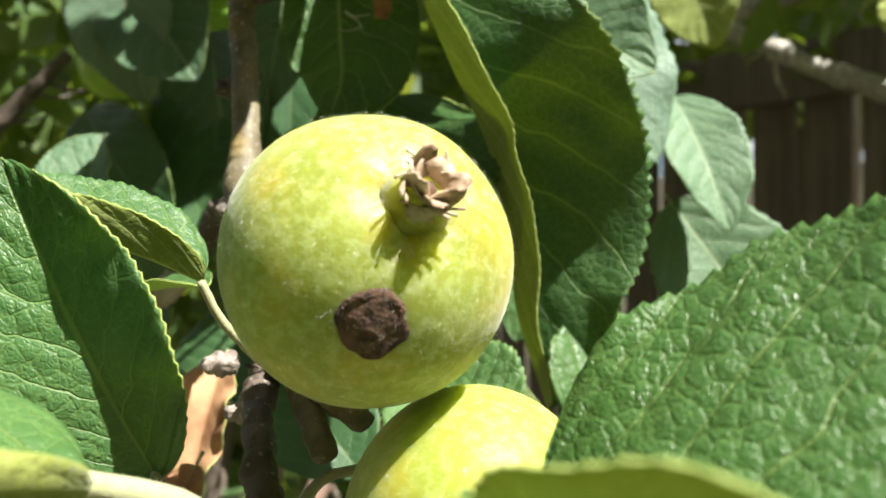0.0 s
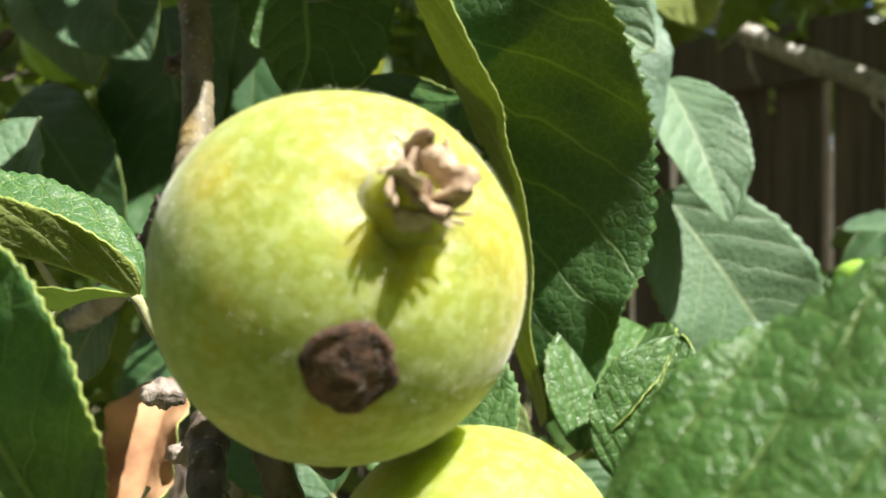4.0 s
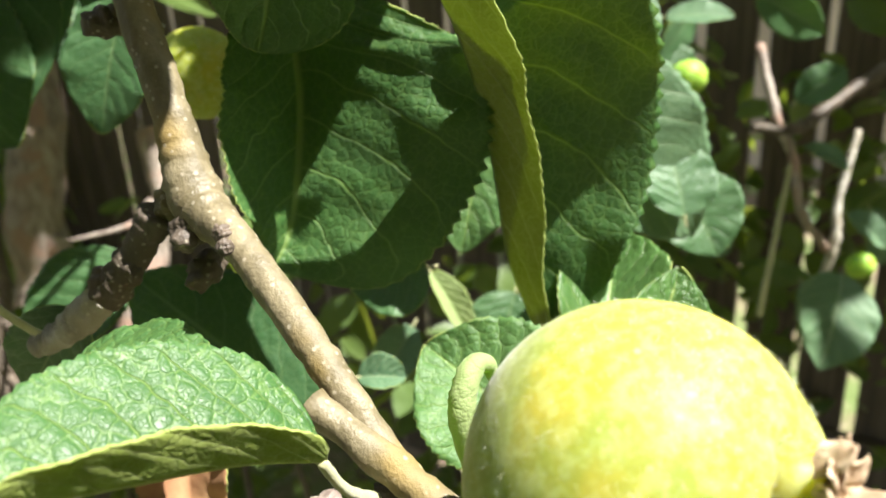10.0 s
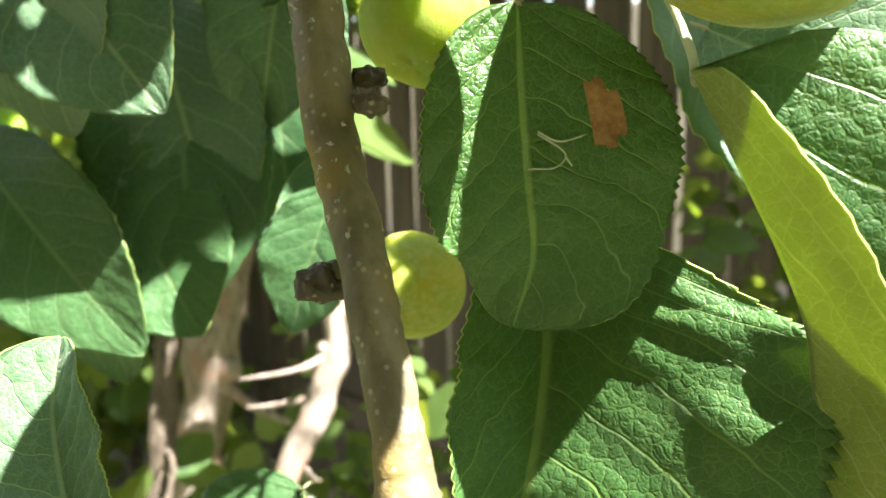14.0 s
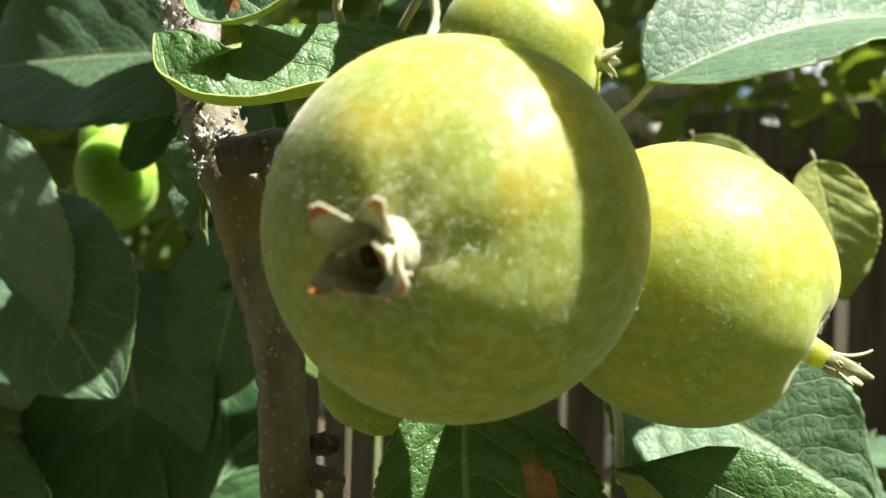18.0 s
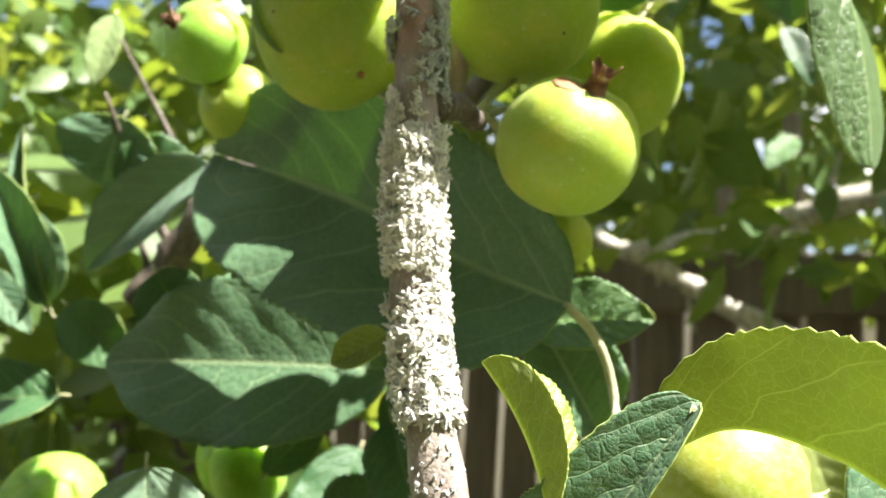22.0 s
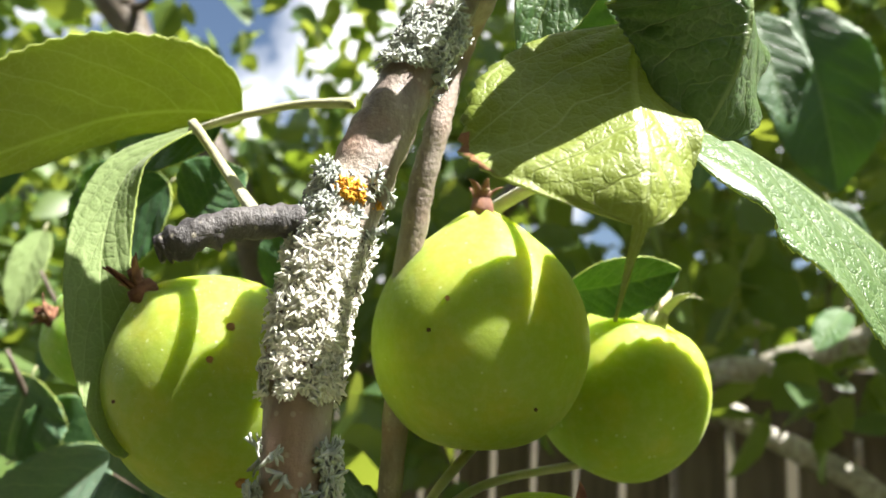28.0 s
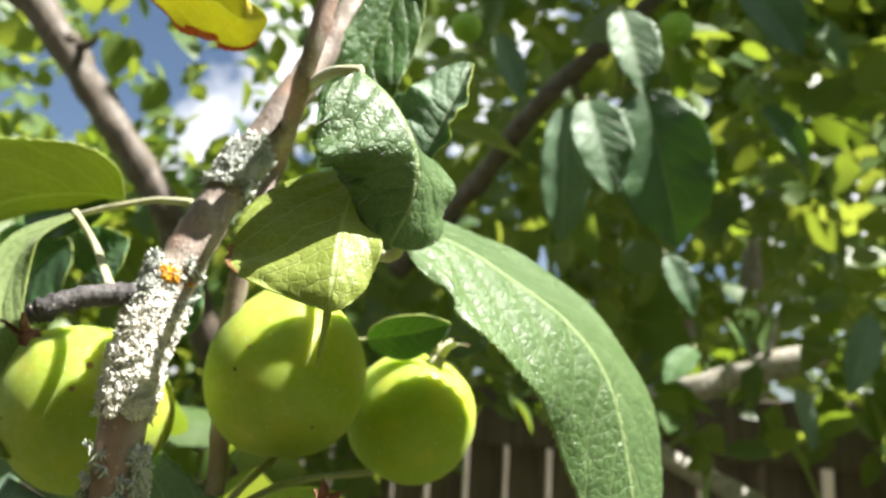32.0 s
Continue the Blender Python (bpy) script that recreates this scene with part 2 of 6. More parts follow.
def bark_material(name, a_col, b_col, c_col, rough_scale):
    a = Mat(name)
    p = a.where()
    long = a.noise(a.scaled(p, (1, 1, 0.35)), 120.0, 6.0, 0.65)
    broad = a.noise(p, 40.0, 3.0)
    specks = a.step(a.cells(p, 380.0), 0.12, 0.25, 1.0, 0.0)
    col = a.mix(a.step(long, 0.35, 0.65), a_col, b_col)
    col = a.mix(a.step(broad, 0.48, 0.66), col, c_col)
    col = a.mix(a.math("MULTIPLY", specks, 0.35), col, (0.55, 0.50, 0.40))
    grain = a.math("ADD", long, a.math("MULTIPLY", a.noise(p, 900.0, 4), 0.4))
    a.set(Base_Color=col, Roughness=a.step(broad, 0.35, 0.7, 0.5, 0.74), Normal=a.bump(grain, rough_scale, 0.0012))
    return a.m


BARK = bark_material("bark_smooth", (0.12, 0.100, 0.055), (0.225, 0.190, 0.115), (0.23, 0.165, 0.055), 0.55)
BARK_RED = bark_material("bark_greyed", (0.17, 0.132, 0.112), (0.35, 0.30, 0.255), (0.30, 0.195, 0.150), 0.85)
BARK_OLD = bark_material("bark_dark_old", (0.045, 0.035, 0.027), (0.13, 0.10, 0.075), (0.09, 0.07, 0.05), 1.0)
BARK_GREY = bark_material("bark_dead_grey", (0.028, 0.026, 0.027), (0.115, 0.105, 0.105), (0.055, 0.045, 0.045), 1.0)
BARK_PALE = bark_material("bark_pale_lichened", (0.20, 0.18, 0.14), (0.48, 0.46, 0.40), (0.30, 0.27, 0.21), 0.8)


def plain(name, c1, c2, scale, rough=0.8, relief=0.4, dist=0.0006):
    a = Mat(name)
    n = a.noise(a.where(), scale, 5)
    a.set(Base_Color=a.mix(a.step(n, 0.3, 0.7), c1, c2), Roughness=rough, Normal=a.bump(a.noise(a.where(), scale * 3, 4), relief, dist))
    return a.m


LICHEN = plain("lichen_pale", (0.56, 0.54, 0.46), (0.84, 0.82, 0.75), 250.0, 0.9)
LICHEN_GREY = plain("lichen_blue_grey", (0.33, 0.36, 0.33), (0.58, 0.60, 0.55), 250.0, 0.9)
LICHEN_ORANGE = plain("lichen_orange", (0.50, 0.20, 0.01), (0.72, 0.38, 0.03), 400.0, 0.9)
SEPAL_DRY = plain("sepal_dry", (0.24, 0.15, 0.09), (0.60, 0.48, 0.34), 300.0)
SEPAL_GREY = plain("sepal_grey_green", (0.28, 0.28, 0.14), (0.56, 0.54, 0.40), 260.0)
SEPAL_RED = plain("sepal_red_brown", (0.09, 0.032, 0.02), (0.27, 0.13, 0.075), 300.0)
SEPAL_GREEN = plain("sepal_green", (0.30, 0.34, 0.16), (0.50, 0.48, 0.32), 220.0)
SEPAL_TIP = plain("sepal_orange_tip", (0.55, 0.16, 0.03), (0.60, 0.30, 0.08), 300.0)
SCAR = plain("scar_dark", (0.030, 0.016, 0.010), (0.14, 0.075, 0.045), 500.0, 0.9, 1.0)
SCAR_TRAIL = plain("mine_pale", (0.40, 0.42, 0.28), (0.55, 0.55, 0.42), 300.0)
DOWN = plain("white_down", (0.75, 0.76, 0.66), (0.85, 0.86, 0.76), 100.0, 0.6)
DEAD_LEAF = plain("dead_leaf", (0.22, 0.10, 0.045), (0.46, 0.27, 0.14), 60.0)
SPOT_RUST = plain("leaf_rust_spot", (0.45, 0.20, 0.03), (0.62, 0.38, 0.08), 400.0)
SPOT_RED = plain("leaf_red_rim", (0.45, 0.05, 0.02), (0.6, 0.16, 0.03), 300.0)
SPOT_BROWN = plain("leaf_brown_spot", (0.22, 0.10, 0.04), (0.36, 0.19, 0.08), 400.0)


# ---- building blocks ----
def part(name, bm, material, parent=None, label="", smooth=True):
    me = bpy.data.meshes.new(name)
    bm.to_mesh(me)
    bm.free()
    for m in material if isinstance(material, (list, tuple)) else [material]:
        me.materials.append(m)
    if smooth:
        me.polygons.foreach_set("use_smooth", [True] * len(me.polygons))
    ob = new(name, me)
    ob.parent = parent
    return tagged(ob, label)


def mesh_part(name, verts, faces, material, parent=None, label="", smooth=True):
    me = bpy.data.meshes.new(name)
    me.from_pydata([tuple(v) for v in verts], [], faces)
    me.materials.append(material)
    if smooth:
        me.polygons.foreach_set("use_smooth", [True] * len(me.polygons))
    ob = new(name, me)
    ob.parent = parent
    return tagged(ob, label)


def thing(name, label, category, group="", kind="", at=(0, 0, 0)):
    e = new(name)
    e.empty_display_size = 0.01
    e.location = at
    return tagged(e, label, category, group, kind)


def spline(points, n):
    """A smooth line of n + 1 places through the points, each a place and a radius."""
    pts = [Vector((*p[:3], p[3] if len(p) > 3 else 0)) for p in points]
    pts = [pts[0] * 2 - pts[1], *pts, pts[-1] * 2 - pts[-2]]
    out, segs = [], len(pts) - 3
    for i in range(n + 1):
        s = min(i / n * segs, segs - 1e-6)
        k, f = int(s), s - int(s)
        a, b, c, d = pts[k : k + 4]
        out.append(0.5 * (2 * b + (c - a) * f + (2 * a - 5 * b + 4 * c - d) * f * f + (3 * b - a - 3 * c + d) * f ** 3))
    return out


def tube_bm(points, n=24, sides=10, rough=0.0, seed=0, bm=None, cap=True):
    """A tapered tube through places with radii, its skin uneven by rough."""
    bm = bm or bmesh.new()
    line = spline(points, n)
    up, rings = Vector((0.31, 0.52, 0.79)), []
    for i, p in enumerate(line):
        c = p.to_3d()
        d = (line[min(i + 1, n)].to_3d() - line[max(i - 1, 0)].to_3d()).normalized()
        a = d.cross(up).normalized()
        b = d.cross(a)
        ring = []
        for k in range(sides):
            w = 2 * math.pi * k / sides
            off = a * math.cos(w) + b * math.sin(w)
            r = p.w * (1 + rough * noise.noise((c + off * p.w) * (0.55 / max(p.w, 1e-4)) + Vector((seed, 0, 0))))
            ring.append(bm.verts.new(c + off * r))
        rings.append(ring)
    for r, s in zip(rings, rings[1:]):
        for k in range(sides):
            bm.faces.new((r[k], r[(k + 1) % sides], s[(k + 1) % sides], s[k]))
    if cap:
        bm.faces.new(rings[0][::-1])
        bm.faces.new(rings[-1])
    return bm


def sheet_bm(top, nu, nv, thick, spots=(), holes=()):
    """A thin sheet with a top, an underside and a rim over a grid of places."""
    bm = bmesh.new()
    layer = bm.loops.layers.uv.new("leaf")
    nrm = [[None] * (nv + 1) for _ in range(nu + 1)]
    for i in range(nu + 1):
        for j in range(nv + 1):
            du = top[min(i + 1, nu)][j] - top[max(i - 1, 0)][j]
            dv = top[i][min(j + 1, nv)] - top[i][max(j - 1, 0)]
            c = dv.cross(du)
            nrm[i][j] = c.normalized() if c.length > 1e-14 else Vector((0, 0, 1))
    tv = [[bm.verts.new(top[i][j]) for j in range(nv + 1)] for i in range(nu + 1)]
    bv = [[bm.verts.new(top[i][j] - nrm[i][j] * thick) for j in range(nv + 1)] for i in range(nu + 1)]

    def quad(vs, ids, slot):
        try:
            f = bm.faces.new(vs)
        except ValueError:
            return
        f.material_index = slot
        for loop, (i, j) in zip(f.loops, ids):
            loop[layer].uv = (i / nu, 2 * j / nv - 1)

    for i in range(nu):
        for j in range(nv):
            ids = [(i, j), (i, j + 1), (i + 1, j + 1), (i + 1, j)]
            uu, vv = (i + 0.5) / nu, 2 * (j + 0.5) / nv - 1
            if any(((uu - h[0]) / h[2]) ** 2 + ((vv - h[1]) / h[3]) ** 2 < 1 for h in holes):
                continue
            spot = any(((uu - s[0]) / s[2]) ** 2 + ((vv - s[1]) / s[3]) ** 2 < 1 for s in spots)
            quad([tv[a][b] for a, b in ids], ids, 3 if spot else 0)
            quad([bv[a][b] for a, b in ids[::-1]], ids[::-1], 3 if spot else 1)
        for j in (0, nv):
            ids = [(i, j), (i + 1, j)]
            vs = [tv[i][j], tv[i + 1][j], bv[i + 1][j], bv[i][j]]
            quad(vs if j == 0 else vs[::-1], [ids[0], ids[1], ids[1], ids[0]] if j == 0 else [ids[0], ids[1], ids[1], ids[0]], 2)
    for i in (0, nu):
        for j in range(nv):
            vs = [tv[i][j], bv[i][j], bv[i][j + 1], tv[i][j + 1]]
            quad(vs if i == 0 else vs[::-1], [(i, j)] * 4, 2)
    return bm


def blade_bm(length, width, fold=20, arch=0.1, hook=0.0, twist=0, cup=0.0, wave=0.02, teeth=0.02, sharp=1.0, nu=54, nv=18, seed=0, thick=0.00035, roll_l=0.0, roll_r=0.0, spots=(), holes=(), tail=0.0):
    """A leaf blade along +y with its top to +z: folded up by fold degrees along the midrib, bowed by arch, hooked down at the tip."""
    rng = random.Random(seed)
    ph = rng.uniform(0, 6.28)
    ph2 = rng.uniform(0, 6.28)
    nteeth = nu / 3
    mid, ang = [], 0.0
    y = z = 0.0
    for i in range(nu + 1):
        u = i / nu
        a = arch * 4 * (0.5 - u) - hook * max(0, u - 0.45) ** 2 * 3.3
        mid.append((y, z, a))
        y += math.cos(a) * length / nu
        z += math.sin(a) * length / nu
    top = []
    for i in range(nu + 1):
        u = i / nu
        shape = math.sin(math.pi * u ** 0.86) ** (0.60 if u < 0.45 else 0.62)
        shape *= 1 - 0.30 * sharp * max(0, (u - 0.72) / 0.28) ** 1.5
        if tail:
            k = min(1.0, u / (1 - tail))
            shape = math.sin(math.pi * k ** 0.80) ** 0.75 * (1 - 0.5 * max(0.0, k - 0.5)) + 0.065 * (u > 0.4) * (1.12 - u)
        half0 = 0.5 * width * max(shape, 0.012)
        yy, zz, a = mid[i]
        row = []
        for j in range(nv + 1):
            v = 2 * j / nv - 1
            e = abs(v)
            saw = (u * nteeth + 0.25 * (v > 0)) % 1.0
            half = half0 * (1 - (teeth * 2.6 * (1 - saw) if e > 0.97 and 0.06 < u < 0.97 else 0))
            rollv = roll_r if v > 0 else roll_l
            f = radians(fold)
            if abs(rollv) > 1e-3:
                k = radians(rollv)
                s = e * half
                ang_e = f + k * e
                ang_m = f + k * e * 0.5
                lx, lz = s * math.cos(ang_m), s * math.sin(ang_m)
            else:
                lx, lz = e * half * math.cos(f), e * half * math.sin(f)
            lz -= cup * half * e * e
            lz += wave * width * (math.sin(6.28 * (u * 2.3) + ph + (1.7 if v > 0 else 0)) * e * e + 0.5 * math.sin(6.28 * u * 5.1 + ph2 + v) * e * e)
            lz += 0.004 * width * math.cos(6.28 * (8 * (u - 0.3 * e ** 1.25))) * e * (1 - e) * 4 * (1 if nu > 30 else 0)
            lx *= 1 if v >= 0 else -1
            tw = radians(twist) * u
            lx, lz = lx * math.cos(tw) - lz * math.sin(tw), lx * math.sin(tw) + lz * math.cos(tw)
            row.append(Vector((lx, yy - lz * math.sin(a), zz + lz * math.cos(a))))
        top.append(row)
    return sheet_bm(top, nu, nv, thick, spots, holes)


LEAF_COUNT = [0]


def leaf(parent, base, tip, face, width, fold=20, arch=0.1, stalk=None, top=None, under=None, label="", thick_stalk=0.0011, spot_mat=None, **shape):
    """A leaf from base to tip, its top turned towards face; stalk: places from its base back to the wood."""
    LEAF_COUNT[0] += 1
    base, tip, face = Vector(base), Vector(tip), Vector(face).normalized()
    shape.setdefault("seed", LEAF_COUNT[0])
    bm = blade_bm(1.0, width / (tip - base).length, fold, arch, **{**shape, "thick": 0.0004 / (tip - base).length})
    far = max(bm.verts, key=lambda v: v.co.y - abs(v.co.x))
    end = Vector((0, far.co.y, far.co.z))
    along = (tip - base)
    y = along.normalized()
    z = (face - y * face.dot(y)).normalized()
    x = y.cross(z)
    frame_m = Matrix((x, y, z)).transposed()
    tilt = Matrix.Rotation(-math.atan2(end.z, end.y), 3, "X")
    size = along.length / math.hypot(end.y, end.z)
    bmesh.ops.transform(bm, matrix=Matrix.Translation(base) @ (frame_m @ tilt * size).to_4x4(), verts=bm.verts)
    ob = part("leaf", bm, [top or LEAF_TOP, under or LEAF_UNDER, LEAF_RIM, spot_mat or SPOT_RUST], parent, label)
    r = thick_stalk
    if not stalk:
        r = 0.0007
        r *= 0.75
        stalk = [base - y * 0.002 - z * 0.0003, base - y * 0.003 - z * 0.0008, base - y * 0.0045 - z * 0.0016]
    if stalk:
        pts = [(*(base + y * 0.001), r * 0.9), *[(*p, r) for p in stalk[:-1]], (*stalk[-1], r * 1.3)]
        part("petiole", tube_bm(pts, 16, 8, 0.15, LEAF_COUNT[0]), PETIOLE, ob)
    return ob


def bent_leaf(parent, mid, face, wr, wl, fr=15, fl=15, curl_r=0, curl_l=0, stalk=None, top=None, under=None, label="", wave=0.014, teeth=0.02, peak=0.45, blunt=0.62, tail=0.0, sweep=0.0, nu=72, nv=24, seed=0, thick=0.0004, spots=(), holes=(), spot_mat=None, thick_stalk=0.0011):
    """A leaf whose midrib runs through the places mid, its top towards face (or from one face at the base to another at the tip), each half with its own width, fold towards the top and curl, in degrees."""
    LEAF_COUNT[0] += 1
    rng = random.Random(seed or LEAF_COUNT[0])
    ph, ph2 = rng.uniform(0, 6.28), rng.uniform(0, 6.28)
    line = [p.to_3d() for p in spline([(*p, 0) for p in mid], nu)]
    faces = [Vector(f) for f in (face if isinstance(face[0], (tuple, list)) else (face, face))]
    power = math.log(0.5) / math.log(peak)
    top_grid = []
    for i, p in enumerate(line):
        u = i / nu
        d = (line[min(i + 1, nu)] - line[max(i - 1, 0)]).normalized()
        f = faces[0].lerp(faces[1], u)
        f = (f - d * f.dot(d)).normalized()
        side = d.cross(f)
        k = min(1.0, u / (1 - tail)) if tail else u
        shape = max(0.0, math.sin(math.pi * k ** power)) ** blunt
        if tail:
            shape = max(shape, 0.12 * (1.1 - u))
        shape = max(shape, 0.015)
        row = []
        for j in range(nv + 1):
            v = 2 * j / nv - 1
            e = abs(v)
            saw = (u * nu / 3 + 0.25 * (v > 0)) % 1.0
            half = (wr if v > 0 else wl) * shape * (1 - (teeth * 2.6 * (1 - saw) if e > 0.97 and 0.06 < u < 0.96 else 0))
            a = radians(fr if v > 0 else fl) + radians(curl_r if v > 0 else curl_l) * e * 0.5
            w = wr + wl
            lift = wave * w * (math.sin(14.4 * u + ph + (1.7 if v > 0 else 0)) + 0.5 * math.sin(32 * u + ph2 + v)) * e * e * shape
            lift += 0.006 * (wr if v > 0 else wl) * math.cos(44 * (u - 0.3 * e ** 1.25) + 1.6 * noise.noise(Vector((3 * u, 2 * v, ph)))) * e * (1 - e) * 4 * shape
            lift += 0.05 * (wr if v > 0 else wl) * noise.noise(Vector((5 * u, 3 * v, ph2))) * e * shape
            x = e * half * math.cos(a) - lift * math.sin(a)
            z = e * half * math.sin(a) + lift * math.cos(a)
            row.append(p + side * x * (1 if v >= 0 else -1) + f * z + d * sweep * e * u * u)
        top_grid.append(row)
    bm = sheet_bm(top_grid, nu, nv, thick, spots, holes)
    ob = part("leaf", bm, [top or LEAF_TOP, under or LEAF_UNDER, LEAF_RIM, spot_mat or SPOT_RUST], parent, label)
    if stalk:
        r = thick_stalk
        pts = [(*line[1], r * 0.9), *[(*p, r) for p in stalk[:-1]], (*stalk[-1], r * 1.3)]
        part("petiole", tube_bm(pts, 16, 8, 0.15, LEAF_COUNT[0]), PETIOLE, ob)
    return ob


def apple_bm(r, tall, stem_dip, eye_dip, ribs=0.02, seed=0, nu=48, nv=64):
    """An apple about +z: its stalk's hollow at -z, its eye (calyx) at +z, faintly ribbed."""
    bm = bmesh.new()
    rows = []
    for i in range(nu + 1):
        th = math.pi * i / nu
        row = []
        for j in range(nv if 0 < i < nu else 1):
            w = 2 * math.pi * j / nv
            rr = r * (1 - eye_dip * math.exp(-((th / 0.34) ** 2)) - stem_dip * math.exp(-(((math.pi - th) / 0.42) ** 2)))
            rr *= 1 + ribs * math.cos(5 * w + seed) * math.exp(-((th / 0.8) ** 2)) + 0.5 * ribs * noise.noise(Vector((math.cos(w) * math.sin(th), math.sin(w) * math.sin(th), math.cos(th))) * 1.3 + Vector((seed * 3.1, 0, 0)))
            row.append(bm.verts.new((rr * math.sin(th) * math.cos(w), rr * math.sin(th) * math.sin(w), rr * math.cos(th) * tall)))
        rows.append(row)
    for i in range(nu):
        a, b = rows[i], rows[i + 1]
        for j in range(nv):
            k = (j + 1) % nv
            if len(a) == 1:
                bm.faces.new((a[0], b[j], b[k]))
            elif len(b) == 1:
                bm.faces.new((a[j], b[0], a[k]))
            else:
                bm.faces.new((a[j], b[j], b[k], a[k]))
    return bm


def apple_skin_at(d, r, tall, stem_dip, eye_dip, lift):
    """The place on an apple's skin in the direction d, in the apple's own turn."""
    th = math.acos(max(-1, min(1, d.z)))
    rr = r * (1 - eye_dip * math.exp(-((th / 0.34) ** 2)) - stem_dip * math.exp(-(((math.pi - th) / 0.42) ** 2)))
    return Vector((d.x, d.y, d.z * tall)) * (rr + lift)


def mark_bm(d, size, r, tall, stem_dip, eye_dip, seed, relief=0.0003, sx=1.0):
    """An uneven crust that lies on the skin round the direction d."""
    bm = bmesh.new()
    a = d.orthogonal().normalized()
    b = d.cross(a)
    rows = [[bm.verts.new(apple_skin_at(d, r, tall, stem_dip, eye_dip, relief))]]
    for i in range(1, 9):
        row = []
        for j in range(28):
            w = 6.283 * j / 28
            rag = 1 + 0.25 * noise.noise(Vector((math.cos(w) * 1.6, math.sin(w) * 1.6, seed)))+ 0.12 * noise.noise(Vector((math.cos(w) * 5, math.sin(w) * 5, seed)))
            k = size / r * i / 8 * rag
            q = (d + a * k * math.cos(w) * sx + b * k * math.sin(w)).normalized()
            edge = 0.0012 if i == 7 else 0.0
            lift = relief * (0.6 + 1.4 * noise.noise(Vector((k * 14 * math.cos(w), k * 14 * math.sin(w), seed + 2.0)))) + edge * 0.25
            row.append(bm.verts.new(apple_skin_at(q, r, tall, stem_dip, eye_dip, max(lift, 0.00012) if i < 8 else -0.0004)))
        rows.append(row)
    for j in range(28):
        bm.faces.new((rows[0][0], rows[1][j], rows[1][(j + 1) % 28]))
    for i in range(1, 8):
        for j in range(28):
            k = (j + 1) % 28
            bm.faces.new((rows[i][j], rows[i + 1][j], rows[i + 1][k], rows[i][k]))
    return bm


def sepal_bm(length, width, curl, seed, blunt=0.0):
    rng = random.Random(seed)
    bm = bmesh.new()
    n, rows = 8, []
    ang, p = 0.15, Vector((0, 0, 0))
    for i in range(n + 1):
        u = i / n
        w = width * (0.9 - 0.2 * u) * (1 - (1 - 0.6 * blunt) * u ** 3) + 0.0002
        row = []
        for s in (-1, -0.4, 0.4, 1):
            off = Vector((s * w * 0.5, 0, 0)) + Vector((0, math.sin(ang), -math.cos(ang))) * -0.12 * w * (s * s)
            row.append(off + p + 0.10 * blunt * width * (0.3 + u) * noise.noise_vector(Vector((s * 1.3, u * 4.0, seed * 1.7))))
        rows.append(row)
        ang += curl / n * (0.4 + 1.2 * u) + rng.uniform(-0.12, 0.12)
        p = p + Vector((rng.uniform(-0.04, 0.04) * length / n, math.sin(ang), math.cos(ang))) * length / n
    t = 0.00035
    a = [[bm.verts.new(q) for q in row] for row in rows]
    b = [[bm.verts.new(q + Vector((0, -t, t * 0.3))) for q in row] for row in rows]
    for i in range(n):
        for j in range(3):
            for f in (bm.faces.new((a[i][j], a[i + 1][j], a[i + 1][j + 1], a[i][j + 1])), bm.faces.new((b[i][j], b[i][j + 1], b[i + 1][j + 1], b[i + 1][j]))):
                f.material_index = 1 if i >= n - 1 else 0
        bm.faces.new((a[i][0], b[i][0], b[i + 1][0], a[i + 1][0]))
        bm.faces.new((a[i][3], a[i + 1][3], b[i + 1][3], b[i][3]))
    bm.faces.new((a[n][0], b[n][0], b[n][1], b[n][2], b[n][3], a[n][3], a[n][2], a[n][1]))
    return bm


def hairs_mesh(name, r, tall, count, length, eye_dip, stem_dip, parent, seed, bias=0.0, thick=0.000014, low=-1.0):
    """Fine white down: short curved slivers that stand on the skin."""
    rng = random.Random(seed)
    verts, faces = [], []
    while len(faces) < count * 2:
        c = rng.uniform(low, 1)
        if rng.random() > 0.35 + bias * max(0, c) ** 2 or (low > -1 and rng.random() > (c - low) / (1 - low)):
            continue
        w, th = rng.uniform(0, 6.283), math.acos(c)
        rr = r * (1 - eye_dip * math.exp(-((th / 0.34) ** 2)) - stem_dip * math.exp(-(((math.pi - th) / 0.42) ** 2)))
        d = Vector((math.sin(th) * math.cos(w), math.sin(th) * math.sin(w), math.cos(th)))
        p = Vector((d.x * rr, d.y * rr, d.z * rr * tall))
        side = Vector((rng.uniform(-1, 1), rng.uniform(-1, 1), rng.uniform(-1, 1)))
        side = (side - d * side.dot(d)).normalized()
        ln = length * rng.uniform(0.5, 1.3)
        a = p + (d * 0.45 + side * 0.5) * ln * 0.6
        b = a + (d * 0.1 + side * 0.8) * ln * 0.5
        q = d.cross(side) * thick
        k = len(verts)
        verts += [p - q, p + q, a - q, a + q, b]
        faces += [(k, k + 1, k + 3, k + 2), (k + 2, k + 3, k + 4)]
    ob = mesh_part(name, verts, faces, DOWN, parent)
    return tagged(ob, kind="stuff")


